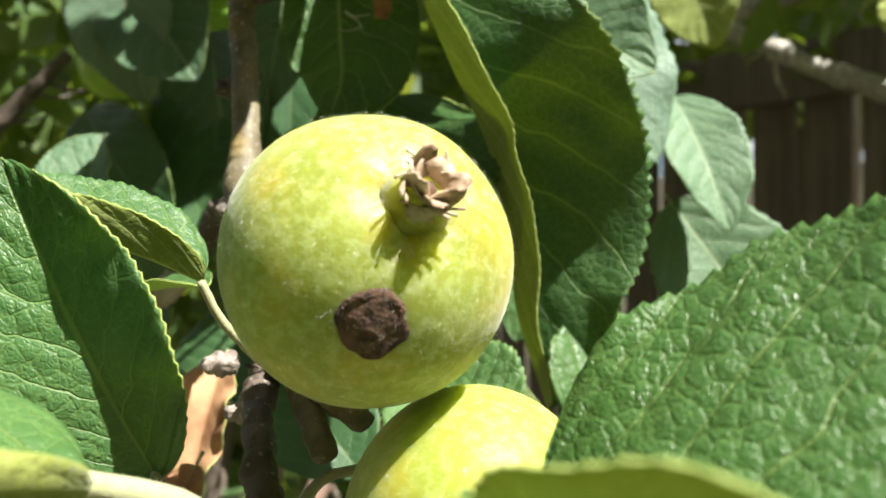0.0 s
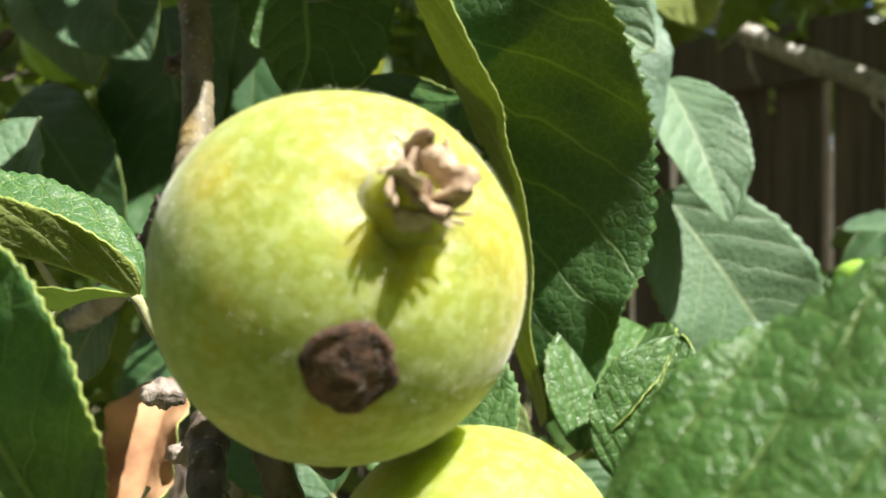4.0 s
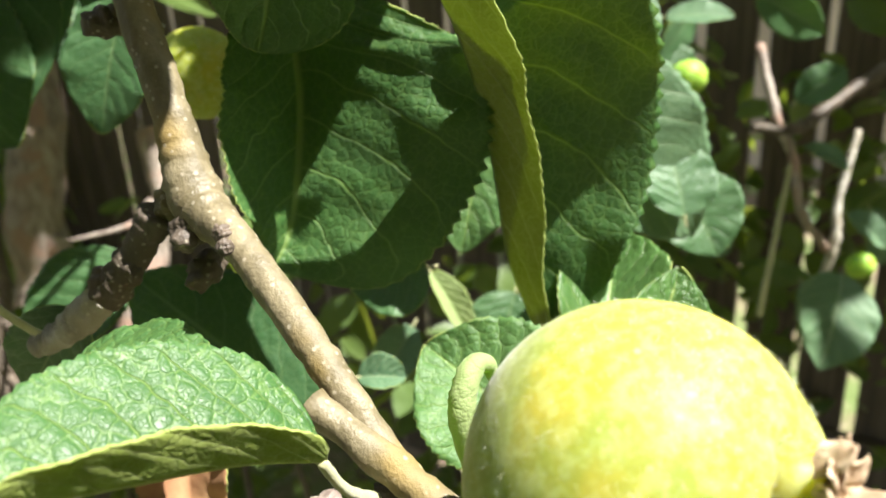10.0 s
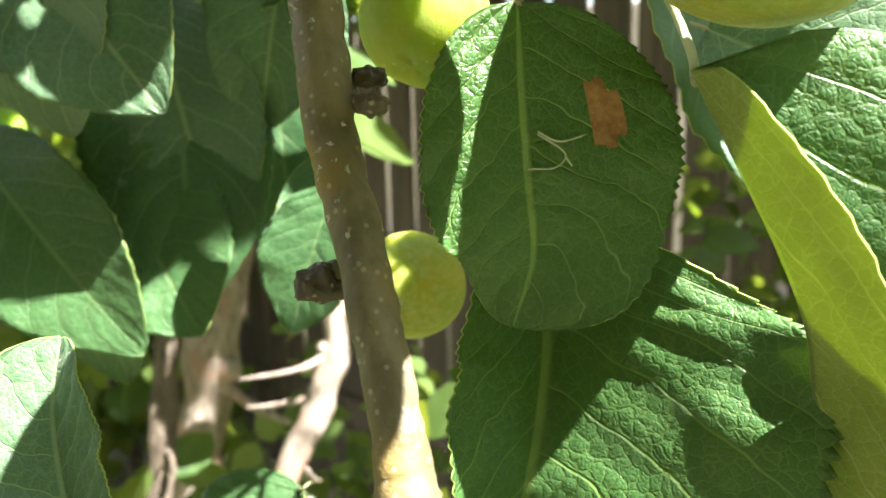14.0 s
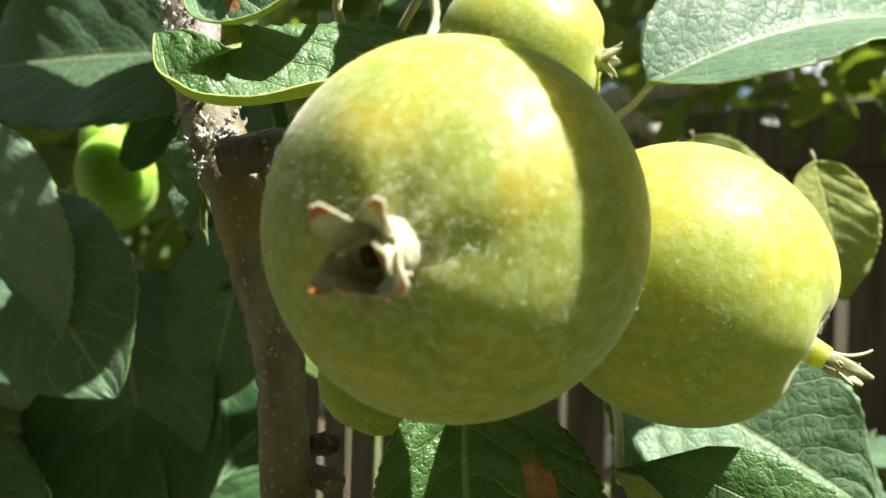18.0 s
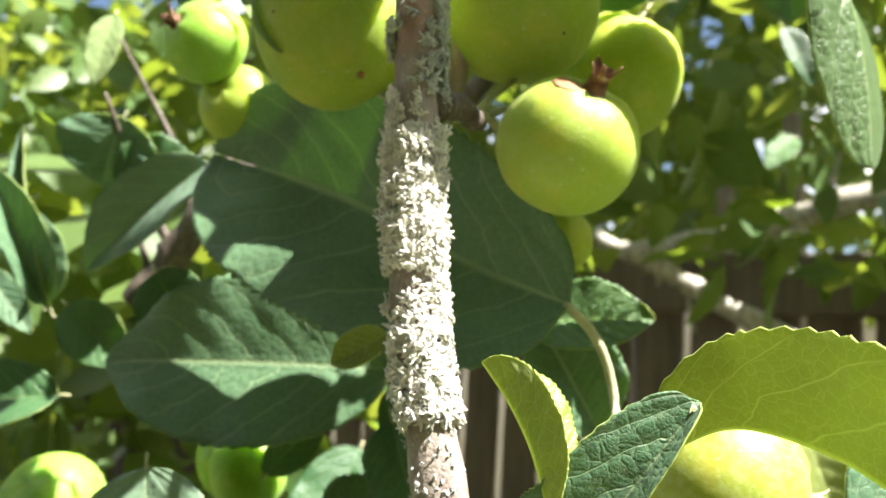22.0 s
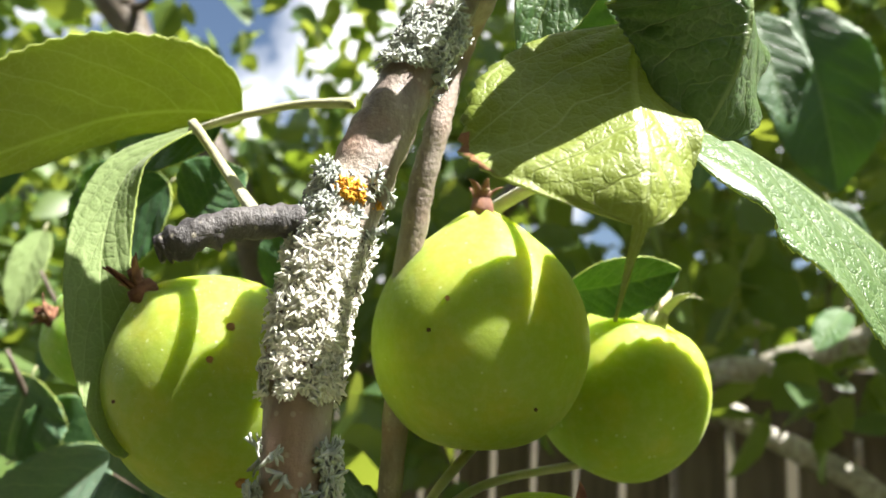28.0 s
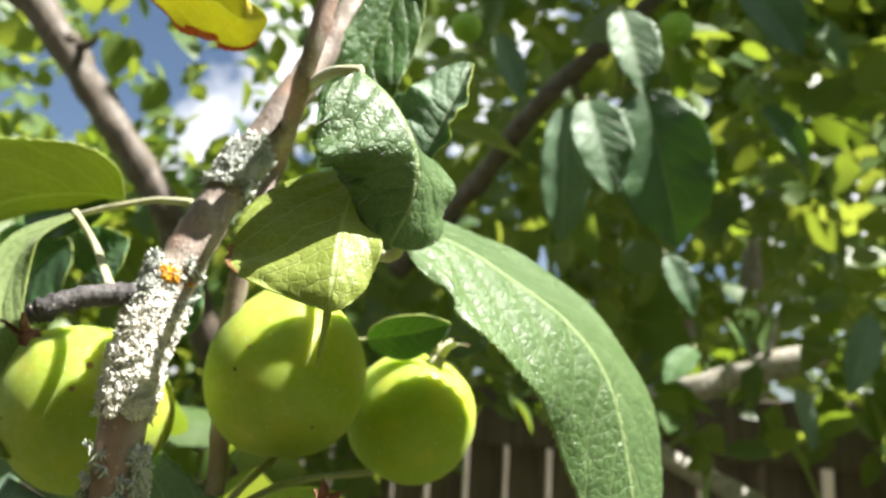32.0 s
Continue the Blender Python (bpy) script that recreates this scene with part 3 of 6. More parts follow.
def apple(centre, r, axis, tall=0.95, stem_dip=0.10, eye_dip=0.16, skin=None, sepal=None, sepal_len=0.007, sepal_n=5, curl=0.9, stalk=None, label="", group="apples on the branch", seed=0, down=0, ribs=0.02, tips=None, fine=1.0, sepal_w=0.0042, neck=0.0, marks=(), crumple=0.0):
    """An apple whose eye looks along axis; stalk: places from its hollow back to the wood."""
    root = thing("apple", label, "apple", group, at=centre)
    turn = Vector(axis).to_track_quat("Z", "Y").to_matrix().to_4x4()
    bm = apple_bm(r, tall, stem_dip, eye_dip, ribs, seed, int(48 * fine), int(64 * fine))
    bmesh.ops.transform(bm, matrix=turn, verts=bm.verts)
    body = part("skin", bm, skin or APPLE_SMOOTH, root)
    eye = r * tall * (1 - eye_dip)
    rng = random.Random(seed + 5)
    if sepal_n:
        crown = bmesh.new()
        bmesh.ops.create_cone(crown, cap_ends=True, segments=14, radius1=min(sepal_w * 1.05, 0.0046 + 0.0026 * (crumple > 0.6)), radius2=min(sepal_w * 0.72, 0.0034), depth=neck + 0.004)
        bmesh.ops.transform(crown, matrix=turn @ Matrix.Translation((0, 0, eye + neck / 2)), verts=crown.verts)
        cal = part("calyx", crown, SEPAL_RED if sepal == SEPAL_RED else SEPAL_GREY if tips else skin or APPLE_SMOOTH, root)
        cup = bmesh.new()
        bmesh.ops.create_cone(cup, cap_ends=True, segments=12, radius1=min(sepal_w * 0.4, 0.0018), radius2=min(sepal_w * 0.25, 0.0011), depth=0.0012)
        bmesh.ops.transform(cup, matrix=turn @ Matrix.Translation((0, 0, eye + neck + 0.0022)), verts=cup.verts)
        part("cup", cup, SCAR, cal, "dark dry cup")
        for k in range(sepal_n):
            w = 2 * math.pi * (k + rng.uniform(-0.2, 0.2)) / sepal_n
            sb = sepal_bm(sepal_len * rng.uniform(0.75 - 0.3 * crumple, 1.2), sepal_w * rng.uniform(0.8, 1.2) * (1 - 0.35 * crumple), curl * rng.uniform(0.4 - 0.9 * crumple, 1.5 + 0.7 * crumple), seed * 7 + k, crumple)
            m = turn @ Matrix.Translation((0, 0, eye + neck)) @ Matrix.Rotation(w, 4, "Z") @ Matrix.Translation((0, sepal_w * (0.5 - 0.35 * crumple * rng.random()), 0.0008)) @ Matrix.Rotation(crumple * rng.uniform(-1.6, 1.6), 4, "Z") @ Matrix.Rotation(crumple * rng.uniform(-0.5, 0.5), 4, "Y")
            bmesh.ops.transform(sb, matrix=m, verts=sb.verts)
            part("sepal", sb, [sepal or SEPAL_DRY, tips or sepal or SEPAL_DRY], cal)
        fil = bmesh.new()
        for k in range(9):
            w = rng.uniform(0, 6.28)
            q = sepal_w * 0.35
            pts = [(q * math.cos(w), q * math.sin(w), eye + neck, 0.0003), (q * 1.4 * math.cos(w), q * 1.4 * math.sin(w), eye + neck + 0.003, 0.00025), (q * 2.2 * math.cos(w + 0.5), q * 2.2 * math.sin(w + 0.5), eye + neck + 0.0045, 0.0003)]
            tube_bm(pts, 5, 5, 0.1, k, fil)
        bmesh.ops.transform(fil, matrix=turn, verts=fil.verts)
        tagged(part("stamens", fil, SEPAL_DRY, cal), kind="stuff")
    if stalk:
        here = Vector(centre)
        foot = here - Vector(axis).normalized() * r * tall * (1 - stem_dip) * 0.97
        pts = [(*(foot - here), 0.0013), *[(*(Vector(p) - here), 0.0012) for p in stalk[:-1]], (*(Vector(stalk[-1]) - here), 0.0019)]
        part("stalk", tube_bm(pts, 14, 8, 0.15, seed), PETIOLE, root)
    for k, (d, size, material, name) in enumerate(marks):
        mb = mark_bm(turn.to_3x3().inverted() @ Vector(d).normalized(), size, r, tall, stem_dip, eye_dip, seed + k, 0.0003 + 0.00016 * (name == "flake"))
        bmesh.ops.transform(mb, matrix=turn, verts=mb.verts)
        part(name, mb, material, root)
    if down:
        bm_d = hairs_mesh("down", r, tall, down, 0.0014, eye_dip, stem_dip, root, seed, 0.65, 0.000012)
        bm_d.data.transform(turn)
        tuft = hairs_mesh("calyx_down", r, tall, down // (14 if crumple > 0.6 else 5), 0.0022, eye_dip, stem_dip, root, seed + 50, 0.65, low=0.92)
        tuft.data.transform(turn)
    return root


def lichen_bm(line, count, size, seed, facing=None):
    """A crust of forked lichen: tufts of flat curling fingers that stand on a length of wood, thick and thin by patches."""
    rng = random.Random(seed)
    bm = bmesh.new()
    n = len(line) - 1
    made = 0
    while made < count:
        s = rng.uniform(0, n - 1e-6)
        k, f = int(s), s - int(s)
        p = line[k].lerp(line[k + 1], f)
        d = (line[k + 1] - line[k]).to_3d().normalized()
        out = Vector((rng.gauss(0, 1), rng.gauss(0, 1), rng.gauss(0, 1)))
        if facing:
            out = out * 0.75 + Vector(facing) * rng.uniform(0.2, 1.4)
        out = (out - d * out.dot(d)).normalized()
        c = p.to_3d() + out * p.w * 0.97
        lush = noise.noise(c * 260 + Vector((seed, 0, 0)))
        made += 1
        if lush < rng.uniform(-0.45, 0.0):
            continue
        swell = 1.0 + 0.8 * max(0.0, lush)
        w = (d * rng.uniform(-1, 1) + out.cross(d) * rng.uniform(-1, 1)).normalized()
        for fork in range(rng.choice((2, 3, 3, 4))):
            turn = out.cross(w)
            ww = (w * rng.uniform(0.2, 1) + turn * rng.uniform(-1.1, 1.1)).normalized()
            ln = size * swell * rng.uniform(0.8, 1.7)
            wd = size * rng.uniform(0.15, 0.29)
            q = (out.cross(ww) + ww * rng.uniform(-0.3, 0.3)).normalized() * wd
            lift = rng.uniform(0.1, 0.75)
            a = c + out * ln * 0.3 * lift + ww * ln * 0.15
            b = c + out * ln * 0.6 * lift + ww * ln * 0.32 + q * rng.uniform(-0.6, 0.6)
            th = (out * 0.4 - ww).normalized() * wd * 0.9
            vs = [c - q * 0.6, c + q * 0.6, a - q * 0.9, a + q * 0.9, b - q * 1.4, b + q * 1.4, a + th, b + th, b]
            faces = [(0, 1, 3, 2), (2, 3, 5, 8), (2, 8, 4), (0, 2, 6), (1, 6, 3), (2, 4, 7, 6), (3, 6, 7, 5)]
            for side in (-1.0, 1.0):
                e = b + out * ln * 0.2 * lift * rng.uniform(0.4, 1.1) + ww * ln * 0.18 + q * side * rng.uniform(1.0, 1.9)
                g = (q * 0.75 + out * wd * rng.uniform(-0.3, 0.3))
                k = len(vs)
                vs += [e - g, e + g, e + th * 0.8 + (e - b) * 0.25]
                m, o = (4, 8) if side < 0 else (8, 5)
                faces += [(m, o, k + 1, k), (k, k + 1, k + 2), (m, k, k + 2, 7), (k + 1, o, 7, k + 2)]
            made_v = [bm.verts.new(v) for v in vs]
            for ids in faces:
                bm.faces.new([made_v[i] for i in ids])
    return bm


def knob(at, way, r, material):
    """A wrinkled bud or stub of a spur that stands out of the wood."""
    bm = bmesh.new()
    bmesh.ops.create_icosphere(bm, subdivisions=4, radius=1)
    turn = Vector(way).to_track_quat("Z", "Y").to_matrix()
    for v in bm.verts:
        p = v.co.copy()
        ridge = 0.10 * math.sin(9 * p.z + 2 * p.x) + 0.22 * noise.noise(p * 2.3 + Vector(at) * 90) + 0.10 * noise.noise(p * 6 + Vector(at) * 50)
        p = Vector((p.x * 0.85, p.y * 0.85, p.z * 1.25)) * (1 + ridge)
        v.co = turn @ p * r + Vector(at)
    part("bud", bm, material, branch)


# ---- the fruiting branch ----
branch = thing("apple_branch", "grey-brown apple branch with lichen, spurs and green leaves", "branch")
STEM = [(-0.0246, 0.1640, 1.3570, 0.0030), (-0.0370, 0.1880, 1.3760, 0.0034), (-0.0475, 0.2100, 1.3960, 0.0039), (-0.0570, 0.2360, 1.4120, 0.0043), (-0.0635, 0.2520, 1.4190, 0.0064), (-0.0655, 0.2620, 1.4380, 0.0046), (-0.0690, 0.2750, 1.4620, 0.0047), (-0.0740, 0.2900, 1.4880, 0.0050), (-0.0755, 0.3020, 1.5120, 0.0053), (-0.0830, 0.3065, 1.5400, 0.0062), (-0.0925, 0.3130, 1.5680, 0.0066), (-0.0990, 0.3240, 1.6000, 0.0066), (-0.1045, 0.3350, 1.6450, 0.0066), (-0.1065, 0.3385, 1.6900, 0.0066), (-0.1075, 0.3425, 1.7360, 0.0068), (-0.1015, 0.3480, 1.7670, 0.0072), (-0.0880, 0.3550, 1.8030, 0.0060), (-0.0690, 0.3620, 1.8450, 0.0056), (-0.0500, 0.3700, 1.8870, 0.0054), (-0.0200, 0.3800, 1.9500, 0.0050)]
part("stem", tube_bm(STEM[:11], 160, 20, 0.16, 3), BARK, branch, "smooth tan bark with pale specks")
part("upper_stem", tube_bm(STEM[10:], 130, 20, 0.16, 4), BARK_RED, branch, "reddish grey bark under lichen")

# lowest cluster: two downy apples among folded leaves
apple((-0.0135, 0.1425, 1.3980), 0.0265, (0.4082, -0.8165, 0.4082), stalk=[(-0.0183, 0.1670, 1.3674), (-0.0326, 0.1806, 1.3750)], skin=APPLE_DOWNY, sepal=SEPAL_DRY, sepal_len=0.0054, sepal_n=12, neck=0.0026, curl=2.0, sepal_w=0.0082, crumple=0.75, seed=1, down=5200, eye_dip=0.1, marks=[((0.1150, -0.9290, -0.3500), 0.0062, SCAR, "scar")], label="downy yellow-green apple with a dark sunken scar")
apple((0.0053, 0.1482, 1.3496), 0.0248, (0.7709, -0.5531, -0.3158), stalk=[(-0.0254, 0.1622, 1.3521), (-0.0277, 0.1364, 1.3461)], skin=APPLE_PALE, sepal=SEPAL_DRY, seed=2, down=3000, label="pale yellow-green apple hanging under another apple")
leaf(branch, (0.0121, 0.1047, 1.3654), (0.0806, 0.0526, 1.3690), (-0.0084, -0.5403, 0.8415), 0.083, stalk=[(-0.0047, 0.1128, 1.3604), (-0.0214, 0.1262, 1.3506), (-0.0277, 0.1364, 1.3461)], fold=28, roll_r=38, arch=0.12, top=LEAF_GLOSS, under=LEAF_YELLOW, thick_stalk=0.0018, nu=96, nv=28, label="glossy leaf folded along its midrib")
bent_leaf(branch, [(-0.0457, 0.1020, 1.3697), (-0.0646, 0.0927, 1.3705), (-0.0807, 0.0824, 1.3749), (-0.0903, 0.0748, 1.3825), (-0.0984, 0.0692, 1.3888), (-0.1069, 0.0595, 1.3952)], ((-0.10, 0.08, 1.0), (-0.10, -0.72, 0.68)), 0.048, 0.042, 34, -38, curl_r=-34, curl_l=118, stalk=[(-0.0370, 0.1121, 1.3635), (-0.0287, 0.1216, 1.3534), (-0.0277, 0.1364, 1.3461)], top=LEAF_TOP, under=LEAF_YELLOW, thick_stalk=0.0021, blunt=0.45, peak=0.48, nu=96, nv=28, label="broad glossy leaf with one half rolled up")
leaf(branch, (-0.0501, 0.1385, 1.3594), (-0.0775, 0.1376, 1.4158), (-0.1986, -0.9442, 0.2628), 0.037, stalk=[(-0.0449, 0.1272, 1.3545), (-0.0277, 0.1364, 1.3461)], fold=19, arch=0.08, nu=84, nv=24, label="toothed leaf crossed by a shadow")
bent_leaf(branch, [(-0.0532, 0.1750, 1.3927), (-0.0662, 0.1710, 1.3989), (-0.0801, 0.1670, 1.4029), (-0.0918, 0.1640, 1.4058), (-0.1013, 0.1610, 1.4079)], (0.0, -0.55, 0.83), 0.023, 0.010, 4, 105, blunt=0.45, stalk=[(-0.0497, 0.1780, 1.3834), (-0.0429, 0.1846, 1.3742)], top=LEAF_TOP, under=LEAF_YELLOW, label="small leaf with a yellow underside")
leaf(branch, (-0.0707, 0.1283, 1.3595), (-0.0704, 0.0929, 1.3439), (-0.2509, -0.8789, 0.4056), 0.04, stalk=[(-0.0548, 0.1227, 1.3603), (-0.0449, 0.1272, 1.3534), (-0.0277, 0.1364, 1.3461)], fold=35, top=LEAF_BACK)
leaf(branch, (0.0241, 0.1195, 1.3516), (0.0825, 0.1373, 1.3515), (-0.0559, -0.8505, 0.5230), 0.045, fold=10, top=LEAF_DUSTY)

# middle stretch: leaves round the bare wood
# Darker glossy top used here to put this leaf's shade into its colour.
bent_leaf(branch, [(-0.0380, 0.2884, 1.5094), (-0.0380, 0.2860, 1.4932), (-0.0372, 0.2840, 1.4759), (-0.0364, 0.2830, 1.4613), (-0.0405, 0.2825, 1.4476)], (-0.05, -0.97, 0.24), 0.021, 0.031, 10, 6, blunt=0.52, stalk=[(-0.0312, 0.3116, 1.5144), (-0.0244, 0.3328, 1.5262), (-0.0403, 0.3158, 1.5545)], nu=96, nv=28, spots=[(0.33, -0.52, 0.10, 0.11)], spot_mat=SPOT_BROWN, top=LEAF_GLOSS, label="leaf with a brown patch and a mined trail")
part("mined_trail", tube_bm([(-0.0242, 0.2832, 1.4851, 0.00022), (-0.0311, 0.2830, 1.4835, 0.00022), (-0.0354, 0.2828, 1.4855, 0.00022)], 14, 5, 0.3), SCAR_TRAIL, branch)
part("mined_trail", tube_bm([(-0.0354, 0.2830, 1.4850, 0.00022), (-0.0300, 0.2830, 1.4812, 0.00022), (-0.0320, 0.2830, 1.4786, 0.00022), (-0.0373, 0.2830, 1.4785, 0.00022)], 14, 5, 0.3), SCAR_TRAIL, branch)
part("mined_trail", tube_bm([(-0.0300, 0.2830, 1.4807, 0.00022), (-0.0266, 0.2830, 1.4758, 0.00022)], 14, 5, 0.3), SCAR_TRAIL, branch)
bent_leaf(branch, [(-0.0226, 0.3160, 1.4610), (-0.0255, 0.3130, 1.4456), (-0.0266, 0.3100, 1.4298), (-0.0306, 0.3050, 1.4099), (-0.0363, 0.3000, 1.3913), (-0.0438, 0.2955, 1.3803)], (0.0, -0.99, -0.10), 0.036, 0.066, 42, 50, curl_l=-8, blunt=0.48, peak=0.46, stalk=[(-0.0265, 0.3114, 1.4830), (-0.0200, 0.3343, 1.5063)], nu=96, nv=28, label="broad leaf, one half in sun")
bent_leaf(branch, [(-0.0117, 0.2700, 1.4960), (0.0034, 0.2590, 1.4587), (0.0149, 0.2680, 1.4353), (0.0218, 0.2720, 1.4072), (0.0257, 0.2710, 1.3771), (0.0357, 0.2680, 1.3454)], (0.0, -0.99, -0.12), 0.019, 0.054, 118, 20, blunt=0.44, peak=0.42, stalk=[(0.0064, 0.3092, 1.5012), (0.0027, 0.3226, 1.5196), (-0.0204, 0.3114, 1.5421)], under=LEAF_YELLOW, nu=96, nv=28, label="folded leaf showing its pale underside")
leaf(branch, (0.0484, 0.3393, 1.4040), (0.0299, 0.3228, 1.3619), (-0.3326, -0.7153, 0.6146), 0.036, fold=15, label="small sunlit leaf with a ragged tip")
# Pale top brightens this leaf by colour, in place of light on it.
leaf(branch, (0.0273, 0.3718, 1.5419), (0.0978, 0.3584, 1.4392), (0.2500, -0.9000, 0.2500), 0.088, fold=6, top=LEAF_PALE)
leaf(branch, (0.1164, 0.3979, 1.4773), (0.1300, 0.3568, 1.4081), (0.0572, -0.9746, 0.2165), 0.045, fold=20, top=LEAF_DUSTY)
leaf(branch, (0.1482, 0.5178, 1.6027), (0.1791, 0.5160, 1.5307), (-0.0248, -0.9557, -0.2933), 0.06, fold=10, top=LEAF_YELLOW, under=LEAF_YELLOW)
bent_leaf(branch, [(-0.1245, 0.2840, 1.4017), (-0.1284, 0.2880, 1.4111), (-0.1316, 0.2940, 1.4206), (-0.1332, 0.3000, 1.4326), (-0.1320, 0.3060, 1.4446)], (-0.25, -0.78, 0.58), 0.017, 0.024, 35, 25, stalk=[(-0.1224, 0.2830, 1.3980), (-0.1172, 0.2810, 1.3906), (-0.1099, 0.2800, 1.3821), (-0.1061, 0.2790, 1.3795)], top=LEAF_DUSTY, nu=96, nv=32, blunt=0.5, spots=[(0.24, 0.3, 0.09, 0.16), (0.14, -0.35, 0.06, 0.14)], holes=[(0.19, 0.24, 0.035, 0.10)], label="leaf with a rust spot and a small hole")
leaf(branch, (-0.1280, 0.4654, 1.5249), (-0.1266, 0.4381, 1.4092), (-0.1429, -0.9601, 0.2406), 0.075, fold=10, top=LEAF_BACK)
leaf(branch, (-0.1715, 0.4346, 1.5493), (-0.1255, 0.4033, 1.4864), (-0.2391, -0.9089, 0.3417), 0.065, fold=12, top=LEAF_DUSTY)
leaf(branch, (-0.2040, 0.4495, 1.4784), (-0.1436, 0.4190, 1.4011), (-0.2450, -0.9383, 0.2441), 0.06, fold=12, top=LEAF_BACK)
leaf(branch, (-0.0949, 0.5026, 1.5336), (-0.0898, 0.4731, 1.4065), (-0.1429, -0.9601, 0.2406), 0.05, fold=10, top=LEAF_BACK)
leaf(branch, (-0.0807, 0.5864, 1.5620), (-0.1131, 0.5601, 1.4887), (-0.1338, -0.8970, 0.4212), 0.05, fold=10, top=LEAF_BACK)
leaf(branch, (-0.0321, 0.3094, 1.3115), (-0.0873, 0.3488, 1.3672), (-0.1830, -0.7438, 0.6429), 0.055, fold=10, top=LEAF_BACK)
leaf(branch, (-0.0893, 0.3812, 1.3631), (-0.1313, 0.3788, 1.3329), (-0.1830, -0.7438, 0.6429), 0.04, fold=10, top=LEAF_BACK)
leaf(branch, (-0.0993, 0.2466, 1.3836), (-0.0652, 0.2179, 1.3898), (-0.0049, -0.1551, 0.9879), 0.028, fold=20, top=LEAF_TOP)
leaf(branch, (0.0150, 0.2310, 1.3400), (-0.0079, 0.2587, 1.3635), (-0.1830, -0.7438, 0.6429), 0.05, fold=20, top=LEAF_TOP)
leaf(branch, (0.0435, 0.2471, 1.3424), (0.0746, 0.2868, 1.3740), (-0.3825, -0.7313, 0.5648), 0.05, stalk=[(0.0368, 0.2470, 1.3383), (0.0273, 0.2441, 1.3263)], fold=45, top=LEAF_GLOSS)
leaf(branch, (0.1612, 0.3621, 1.3413), (0.1660, 0.3863, 1.3733), (-0.1830, -0.7438, 0.6429), 0.04, fold=10, top=LEAF_BACK)
leaf(branch, (-0.0727, 0.4190, 1.4578), (-0.0910, 0.4123, 1.4066), (-0.1830, -0.7438, 0.6429), 0.04, fold=10, top=LEAF_BACK)
part("spur", tube_bm([(-0.0727, 0.2620, 1.4145, 0.0048), (-0.0782, 0.2650, 1.4059, 0.0040), (-0.0847, 0.2690, 1.3970, 0.0046), (-0.0901, 0.2720, 1.3905, 0.0050)], 26, 16, 0.32), BARK_OLD, branch, "dark knobbly spur")
part("spur", tube_bm([(-0.0894, 0.2715, 1.3913, 0.0044), (-0.0967, 0.2750, 1.3852, 0.0046), (-0.1035, 0.2780, 1.3801, 0.0038), (-0.1108, 0.2810, 1.3769, 0.0030)], 26, 16, 0.32), BARK_PALE, branch, "pale flaking end of the spur")
part("spur", tube_bm([(-0.0277, 0.1364, 1.3461, 0.0045), (-0.0361, 0.1569, 1.3534, 0.0032), (-0.0424, 0.1824, 1.3684, 0.0036), (-0.0365, 0.1848, 1.3767, 0.0030)], 50, 12, 0.7), BARK_OLD, branch, "dark knobbly spur")
part("spur", tube_bm([(-0.0509, 0.1985, 1.3900, 0.0035), (-0.0327, 0.1776, 1.3745, 0.0034), (-0.0166, 0.1669, 1.3631, 0.0030)], 30, 12, 0.4), BARK, branch, "")

# middle cluster: three apples
apple((-0.0497, 0.2515, 1.5411), 0.0308, (-0.5015, -0.8569, -0.1190), stalk=[(-0.0432, 0.3059, 1.5822), (-0.0570, 0.3246, 1.5721)], skin=APPLE_DOWNY, sepal=SEPAL_GREY, tips=SEPAL_TIP, sepal_len=0.0105, neck=0.0042, curl=0.75, sepal_w=0.0080, sepal_n=6, crumple=0.45, seed=3, down=5200, eye_dip=0.05, tall=0.97, label="large downy apple, partly shaded, with green sepals")
apple((0.0051, 0.2769, 1.5322), 0.029, (0.7023, -0.5665, -0.4311), stalk=[(-0.0106, 0.2987, 1.5586), (-0.0570, 0.3246, 1.5721)], skin=APPLE_PALE, sepal=SEPAL_GREEN, sepal_len=0.01, neck=0.0035, sepal_w=0.0032, curl=0.9, crumple=0.4, seed=4, down=4000, tall=1.04, label="yellow-green apple with long pale sepals")
apple((-0.0127, 0.3337, 1.5909), 0.0231, (0.8563, -0.5115, -0.0715), skin=APPLE_PALE, sepal=SEPAL_GREEN, seed=5, tall=1.05, label="pale apple behind a larger one")
bent_leaf(branch, [(-0.0465, 0.2916, 1.5800), (-0.0666, 0.2860, 1.5695), (-0.0861, 0.2816, 1.5642), (-0.0966, 0.2820, 1.5672), (-0.1001, 0.2847, 1.5774)], (-0.15, -0.82, 0.55), 0.020, 0.005, 10, 70, stalk=[(-0.0334, 0.3154, 1.5641), (-0.0664, 0.2926, 1.5613)], under=LEAF_YELLOW, blunt=0.45, label="curled leaf like a boat")
bent_leaf(branch, [(-0.0540, 0.2783, 1.6183), (-0.0640, 0.2810, 1.6037), (-0.0741, 0.2850, 1.5886), (-0.0838, 0.2870, 1.5818), (-0.0924, 0.2900, 1.5825), (-0.0949, 0.2950, 1.5897)], (-0.15, -0.92, 0.36), 0.016, 0.006, 12, 60, stalk=[(-0.0657, 0.2965, 1.5919), (-0.0603, 0.2958, 1.5752), (-0.0664, 0.2926, 1.5613)], top=LEAF_DUSTY, under=LEAF_YELLOW, blunt=0.45, spots=[(0.66, 0.45, 0.06, 0.28)], spot_mat=SPOT_BROWN, holes=[(0.60, 0.5, 0.04, 0.18)], label="downy trough-shaped leaf with a gall")
